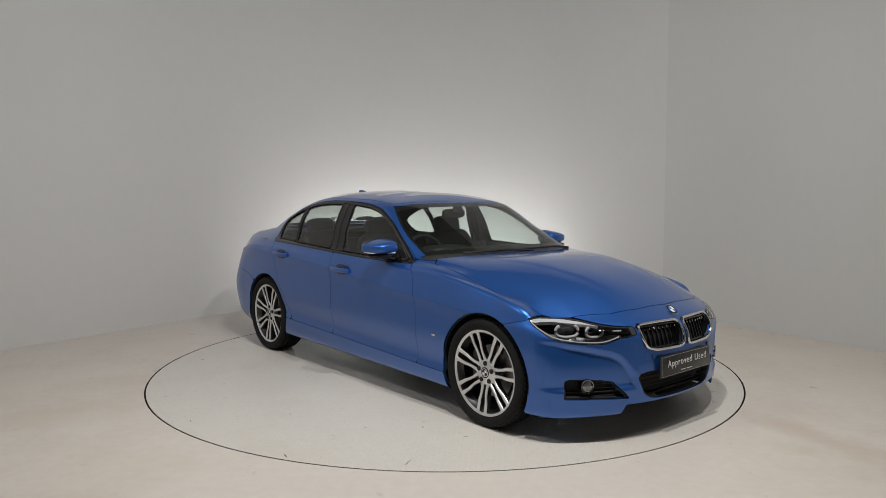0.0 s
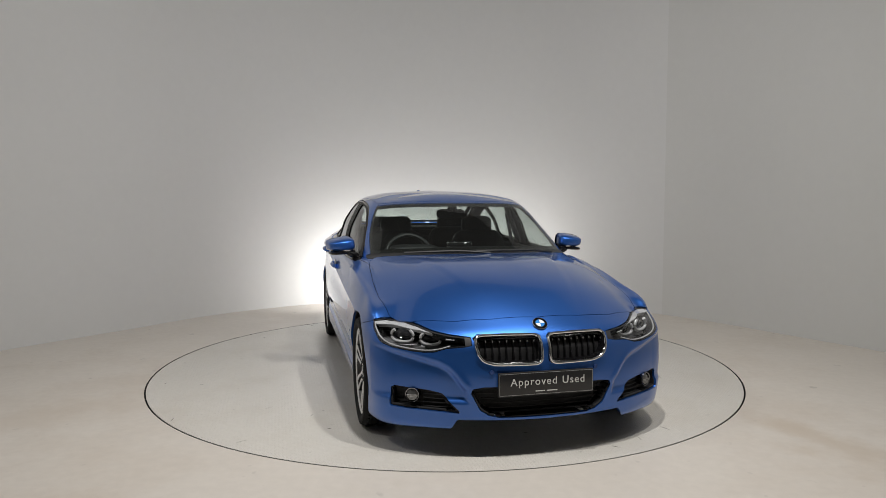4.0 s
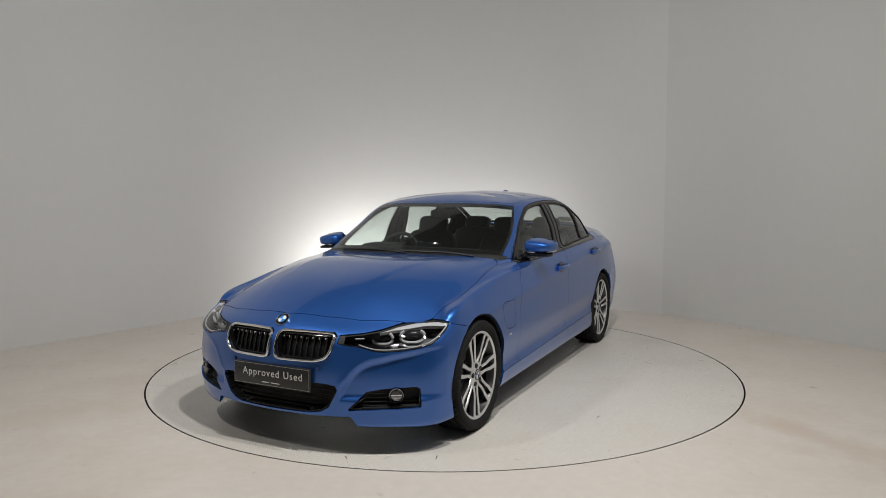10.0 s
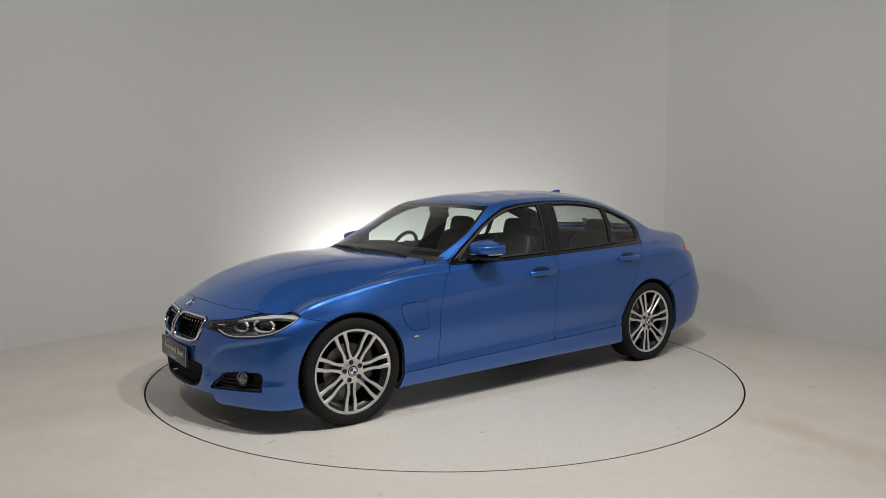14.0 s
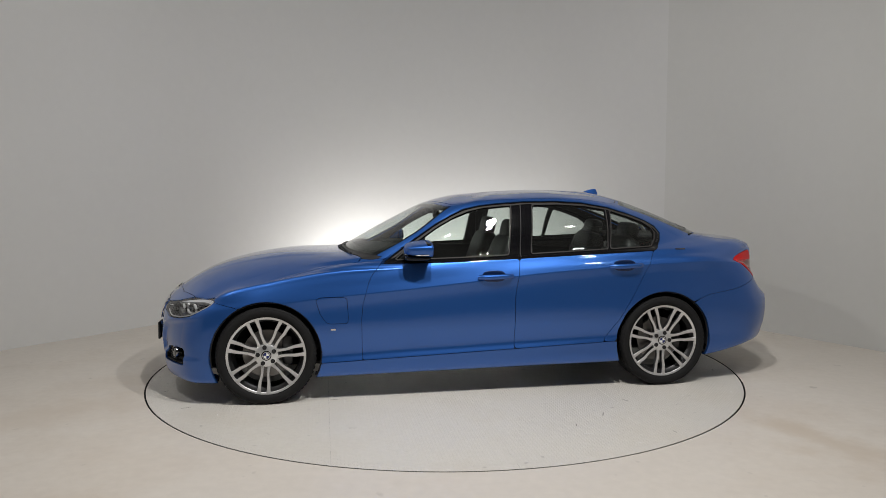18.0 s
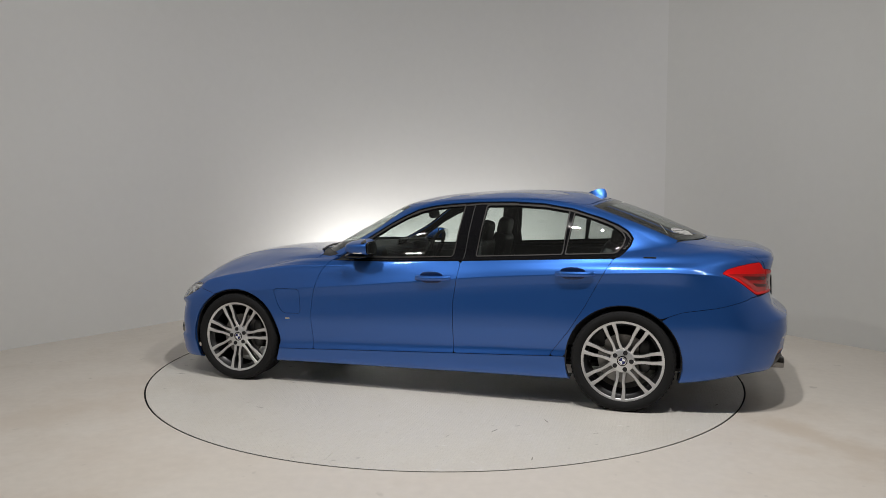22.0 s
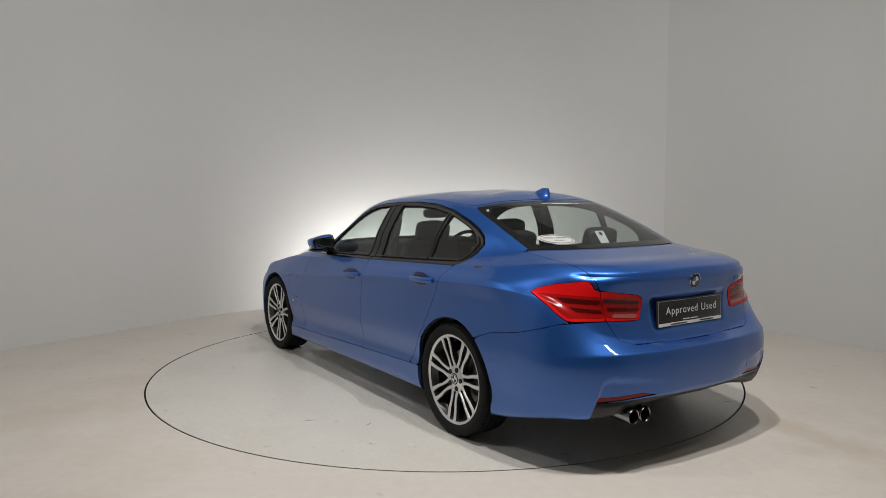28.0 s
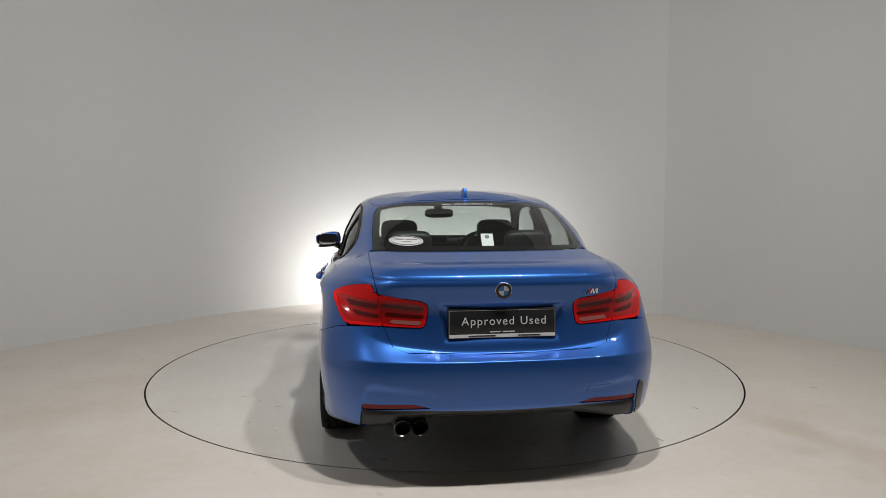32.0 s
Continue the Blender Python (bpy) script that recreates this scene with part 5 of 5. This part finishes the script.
# ---- wheels ----


def spoke(dy):
    """One curved spoke, along +x from the hub to the rim, face towards +y."""
    bm = bmesh.new()
    rows = []
    for k in range(9):
        t = k / 8
        r = 0.062 + t * 0.188
        z = dy * (0.74 + 0.26 * t) - dy * 0.20 * math.sin(math.pi * min(1, t * 1.6))
        half = 0.0088 + 0.0032 * abs(2 * t - 0.7) + (0.003 if k in (0, 8) else 0)
        face = 0.094 - 0.016 * (1 - t) ** 1.5 + (0.004 if k == 8 else 0)
        back = face - 0.030 - 0.014 * (1 - t)
        pts = [(r, back, z - half * 0.7), (r, face - 0.004, z - half), (r, face, z - half * 0.78), (r, face, z + half * 0.78), (r, face - 0.004, z + half), (r, back, z + half * 0.7)]
        rows.append([bm.verts.new(p) for p in pts])
    for k, (a, b) in enumerate(zip(rows, rows[1:])):
        for j in range(6):
            f = bm.faces.new((a[j], a[(j + 1) % 6], b[(j + 1) % 6], b[j]))
            f.material_index = 0 if j in (1, 2, 3) else 1
    bm.faces.new(rows[0])
    bm.faces.new(rows[-1][::-1])
    ob = part("spoke", bm, alloy, None, "", 30)
    ob.data.materials.append(dark_alloy)
    return ob


SPOKES = [spoke(-0.0315), spoke(0.0315)]
SIPE = bmesh.new()
box(SIPE, (0.010, 0.040, 0.019), pose(0.3185, 0.092, 0, 0, 0, 24), 0.002, 1)
SIPE = part("tread_block", SIPE, rubber)


def build_wheel(m, mirror, bolts=90):
    bm = bmesh.new()
    lathe(bm, [(0.222, -0.09), (0.225, 0.050), (0.238, 0.066), (0.244, 0.092), (0.252, 0.098), (0.259, 0.099), (0.262, 0.094), (0.262, 0.080)], "y", 84)
    wheel = part("wheel", bm, alloy, car, "silver alloy wheel with seven double spokes", 30)
    wheel.data.materials.append(barrel_grey)
    for f in wheel.data.polygons:
        if f.center.y < 0.091:
            f.material_index = 1
    wheel.matrix_local = m
    for k in range(7):
        for ob in SPOKES:
            o = new("spoke", ob.data)
            o.parent, o.matrix_local = wheel, pose(0, 0, 0, 0, 360 / 7 * k + 85, 0)
    bm = bmesh.new()
    lathe(bm, [(0.022, 0.088), (0.034, 0.084), (0.066, 0.082), (0.076, 0.076), (0.080, 0.045)], "y", 56)
    part("hub", bm, alloy, wheel)
    prof = [(0.250, 0.088), (0.262, 0.100), (0.275, 0.110), (0.292, 0.1145), (0.308, 0.112), (0.318, 0.105), (0.3235, 0.096)]
    for y in (0.064, 0.024, -0.024, -0.064):
        prof += [(0.3255, y + 0.004), (0.318, y + 0.0035), (0.318, y - 0.0035), (0.3255, y - 0.004)]
    prof += [(0.3235, -0.096), (0.318, -0.105), (0.305, -0.112), (0.285, -0.113), (0.250, -0.10)]
    bm = bmesh.new()
    lathe(bm, prof, "y", 96)
    part("tyre", bm, rubber, wheel, "black low-profile tyre")
    for k in range(64):                      # tread blocks on the shoulder
        o = new("tread_block", SIPE.data)
        o.parent, o.matrix_local = wheel, pose(0, 0, 0, 0, 360 / 64 * k, 0)
    bm = bmesh.new()
    lathe(bm, [(0.0001, 0.087), (0.030, 0.0865), (0.033, 0.085)], "y", 32)
    cap = part("centre_cap", bm, gloss, wheel)
    for k in range(4):
        bm = bmesh.new()
        c = bm.verts.new((0, 0.0885, 0))
        arc = [bm.verts.new((0.019 * math.cos(math.pi / 2 * (k + j / 6)), 0.0882, 0.019 * math.sin(math.pi / 2 * (k + j / 6)))) for j in range(7)]
        for j in range(6):
            bm.faces.new((c, arc[j + 1], arc[j]))
        part("cap_quarter", bm, badge_white if k % 2 else badge_navy, wheel)
    for k in range(5):
        bm = bmesh.new()
        a = radians(bolts + 72 * k)
        lathe(bm, [(0.0001, 0.0875), (0.0095, 0.0875), (0.0125, 0.0880), (0.0145, 0.0870), (0.015, 0.080)], "y", 14, pose(0.056 * math.cos(a), 0, 0.056 * math.sin(a)))
        part("wheel_bolt", bm, shell_black, wheel)
    bm = bmesh.new()
    lathe(bm, [(0.06, 0.045), (0.075, 0.035), (0.08, 0.012), (0.160, 0.010), (0.160, -0.014), (0.08, -0.014)], "y", 56)
    part("brake_disc", bm, disc_steel, wheel)
    bm = bmesh.new()
    blob(bm, (0.075, 0.06, 0.20), pose(-0.135 * mirror, 0.005, 0.02), 0.5, 10, 18)
    part("brake_caliper", bm, caliper_grey, wheel)
    return wheel


WHEEL_Z = 0.3255
for x in (1.405, -1.405):
    build_wheel(pose(x, 0.783, WHEEL_Z), 1, 79 if x > 0 else 37)
    build_wheel(pose(x, -0.783, WHEEL_Z, 0, 0, 180), -1)
for ob in (*SPOKES, SIPE):
    bpy.data.objects.remove(ob)

# ---- cabin ----
for x, z0, lean in ((-0.02, 0.0, 0), (-0.98, 0.06, 1)):
    for sgn in (1, -1):
        bm = bmesh.new()
        blob(bm, (0.52, 0.50, 0.20), pose(x + 0.12, sgn * 0.36, 0.50 + z0), 0.4)
        seat = part("seat", bm, leather, car, "dark leather seat")
        bm = bmesh.new()
        h = 0.66 if not lean else 0.56
        blob(bm, (0.15, 0.48, h), pose(x - 0.26, sgn * 0.36, 0.76 + z0 - (0.03 if lean else 0.0), 0, -18, 0), 0.42)
        part("backrest", bm, leather, seat)
        bm = bmesh.new()
        hz = 1.115 if not lean else 1.085
        blob(bm, (0.10, 0.27, 0.165), pose(x - 0.365, sgn * 0.36, hz, 0, -12, 0), 0.5)
        rest = part("headrest", bm, leather, seat)
        for d in (-0.06, 0.06):
            bm = bmesh.new()
            tube(bm, [(x - 0.355, sgn * 0.36 + d, hz - 0.14), (x - 0.362, sgn * 0.36 + d, hz - 0.06)], 0.006, 8)
            part("headrest_post", bm, chrome, rest)
bm = bmesh.new()
blob(bm, (0.52, 1.36, 0.30), pose(0.60, 0, 0.845), 0.42, 14, 30)
dash = part("dashboard", bm, cabin_black, car, "black dashboard")
bm = bmesh.new()
blob(bm, (0.22, 0.36, 0.10), pose(0.44, -0.36, 0.965), 0.5)
part("instrument_hood", bm, cabin_black, dash)
bm = bmesh.new()
box(bm, (0.012, 0.20, 0.085), pose(0.40, 0.0, 0.985, 0, -14, 0), 0.004)
part("screen", bm, gloss, dash)
bm = bmesh.new()
box(bm, (1.9, 1.46, 0.04), pose(-0.25, 0, 0.30), 0.01)
box(bm, (1.1, 0.22, 0.28), pose(0.05, 0, 0.45), 0.04)
part("cabin_floor", bm, cabin_black, car)
wheel_m = Matrix.Translation((0.245, -0.36, 0.905)) @ pose(0, 0, 0, 0, -24, 0)
bm = bmesh.new()
tube(bm, [wheel_m @ Vector((0, 0.183 * math.cos(2 * math.pi * k / 40), 0.183 * math.sin(2 * math.pi * k / 40))) for k in range(40)], 0.0155, 10, True)
steer = part("steering_wheel", bm, leather, car, "black leather steering wheel")
bm = bmesh.new()
blob(bm, (0.06, 0.17, 0.13), wheel_m @ pose(0.02, 0, 0), 0.6)
part("steering_hub", bm, cabin_black, steer)
for a in (0, 180, 270):
    bm = bmesh.new()
    box(bm, (0.016, 0.125, 0.034), wheel_m @ pose(0.012, 0, 0, a, 0, 0) @ pose(0, 0.12, 0), 0.006)
    part("steering_spoke", bm, lamp_silver, steer)
bm = bmesh.new()
blob(bm, (0.035, 0.235, 0.075), pose(0.125, 0, 1.235, 0, 8, 0), 0.55)
inner_mirror = part("rear_view_mirror", bm, cabin_black, car, "black rear-view mirror")
bm = bmesh.new()
blob(bm, (0.07, 0.07, 0.06), pose(0.175, 0, 1.268), 0.6)
part("mirror_mount", bm, cabin_black, inner_mirror)
bm = bmesh.new()
box(bm, (0.50, 1.12, 0.03), pose(-1.60, 0, 1.045), 0.01)
part("parcel_shelf", bm, cabin_black, car)
bm = bmesh.new()
box(bm, (0.03, 1.30, 0.42), pose(-1.42, 0, 0.76), 0.01)
part("rear_bulkhead", bm, cabin_black, car)
# door cards and inner sides of the pillars hide behind the glass line
for sgn in (1, -1):
    bm = bmesh.new()
    box(bm, (1.75, 0.05, 0.55), pose(-0.42, sgn * 0.775, 0.665), 0.02)
    part("door_card", bm, cabin_black, car)
    bm = bmesh.new()
    box(bm, (0.09, 0.03, 0.34), pose(-0.40, sgn * 0.705, 1.115, sgn * 22, 4, 0), 0.01)
    part("pillar_lining", bm, cabin_black, car)
    bm = bmesh.new()
    tube(bm, [(-0.43, sgn * 0.655, 1.22), (-0.40, sgn * 0.70, 0.95), (-0.36, sgn * 0.735, 0.70)], 0.016, 6)
    part("seat_belt", bm, leather, car)
# stickers in the rear window
oval = lambda a: np.where((V(a) > 11) & (S(a) > 14), 1 - np.hypot((Y(a) - 0.415) / 0.092, (Z(a) - 1.136) / 0.024), -1.0) * 0.03
sticker = panel("sticker", oval, sticker_white, car, "left", 0.0, 0.0015, "white oval window sticker")


def on_glass(y, z, out):
    """A pose on the rear window whose x points out of the glass and z up along it."""
    ok = (SKIN.v > 11) & (SKIN.v < 13.2) & (SKIN.s > 14)
    k = np.argsort(np.where(ok, np.hypot(SKIN.p[:, 1] - abs(y), SKIN.p[:, 2] - z), 9))[:3]
    n = Vector(SKIN.n[k[0]])
    x = float(SKIN.p[k[0], 0]) - ((abs(y) - float(SKIN.p[k[0], 1])) * n.y + (z - float(SKIN.p[k[0], 2])) * n.z) / n.x
    n.y *= 1 if y >= 0 else -1
    return Matrix.Translation(Vector((x, y, z)) + out * n) @ n.to_track_quat("X", "Z").to_matrix().to_4x4()


# the sticker's ring and two lines of unreadable writing
bm = bmesh.new()
loop = [on_glass(0.415 + 0.080 * math.cos(a), 1.136 + 0.020 * math.sin(a), 0.0025).translation for a in np.linspace(0, 2 * math.pi, 33)[:-1]]
tube(bm, loop, 0.0020, 4, True)
part("sticker_ring", bm, black, sticker)
for z, first, n, w, h in ((1.142, 0.360, 10, 0.0095, 0.010), (1.130, 0.394, 4, 0.009, 0.008)):
    for k in range(n):
        if k == 5 and n == 10:
            continue
        bm = bmesh.new()
        box(bm, (0.001, w, h), on_glass(first + 0.0122 * k, z, 0.0025))
        part("sticker_mark", bm, black, sticker)
for k in range(17):
    if k == 3 or k == 14:
        continue
    bm = bmesh.new()
    y = 0.155 - 0.0185 * k
    box(bm, (0.001, 0.0125, 0.009 + 0.003 * (k % 3 == 1)), on_glass(y, 1.328 - 0.05 * y * y, 0.0025))
    part("window_lettering", bm, badge_white, car)
CARD = pose(-1.66, -0.06, 1.118, 0, 38, 0)
bm = bmesh.new()
box(bm, (0.004, 0.070, 0.115), CARD, 0.001, 1)
card = part("card", bm, badge_white, car, "white card inside the rear window")
bm = bmesh.new()
lathe(bm, [(0.0001, 0.0), (0.014, 0.0)], "x", 24, CARD @ pose(-0.003, 0, 0.035))
part("card_mark", bm, badge_navy, card)


def heading(t):
    k = (t - 16) / 16
    return -156.995 - 6.6536 * (t - 16) + 0.8095 * k * k


def motions():
    steps = range(0, 33, 2)
    walk(car, [(t, pose(CX, CY, 0, 0, 0, heading(t)) @ pose(-0.0512, 0.0343, 0)) for t in steps])
    walk(turntable, [(t, pose(CX, CY, 0, 0, 0, heading(t))) for t in steps])


motions()
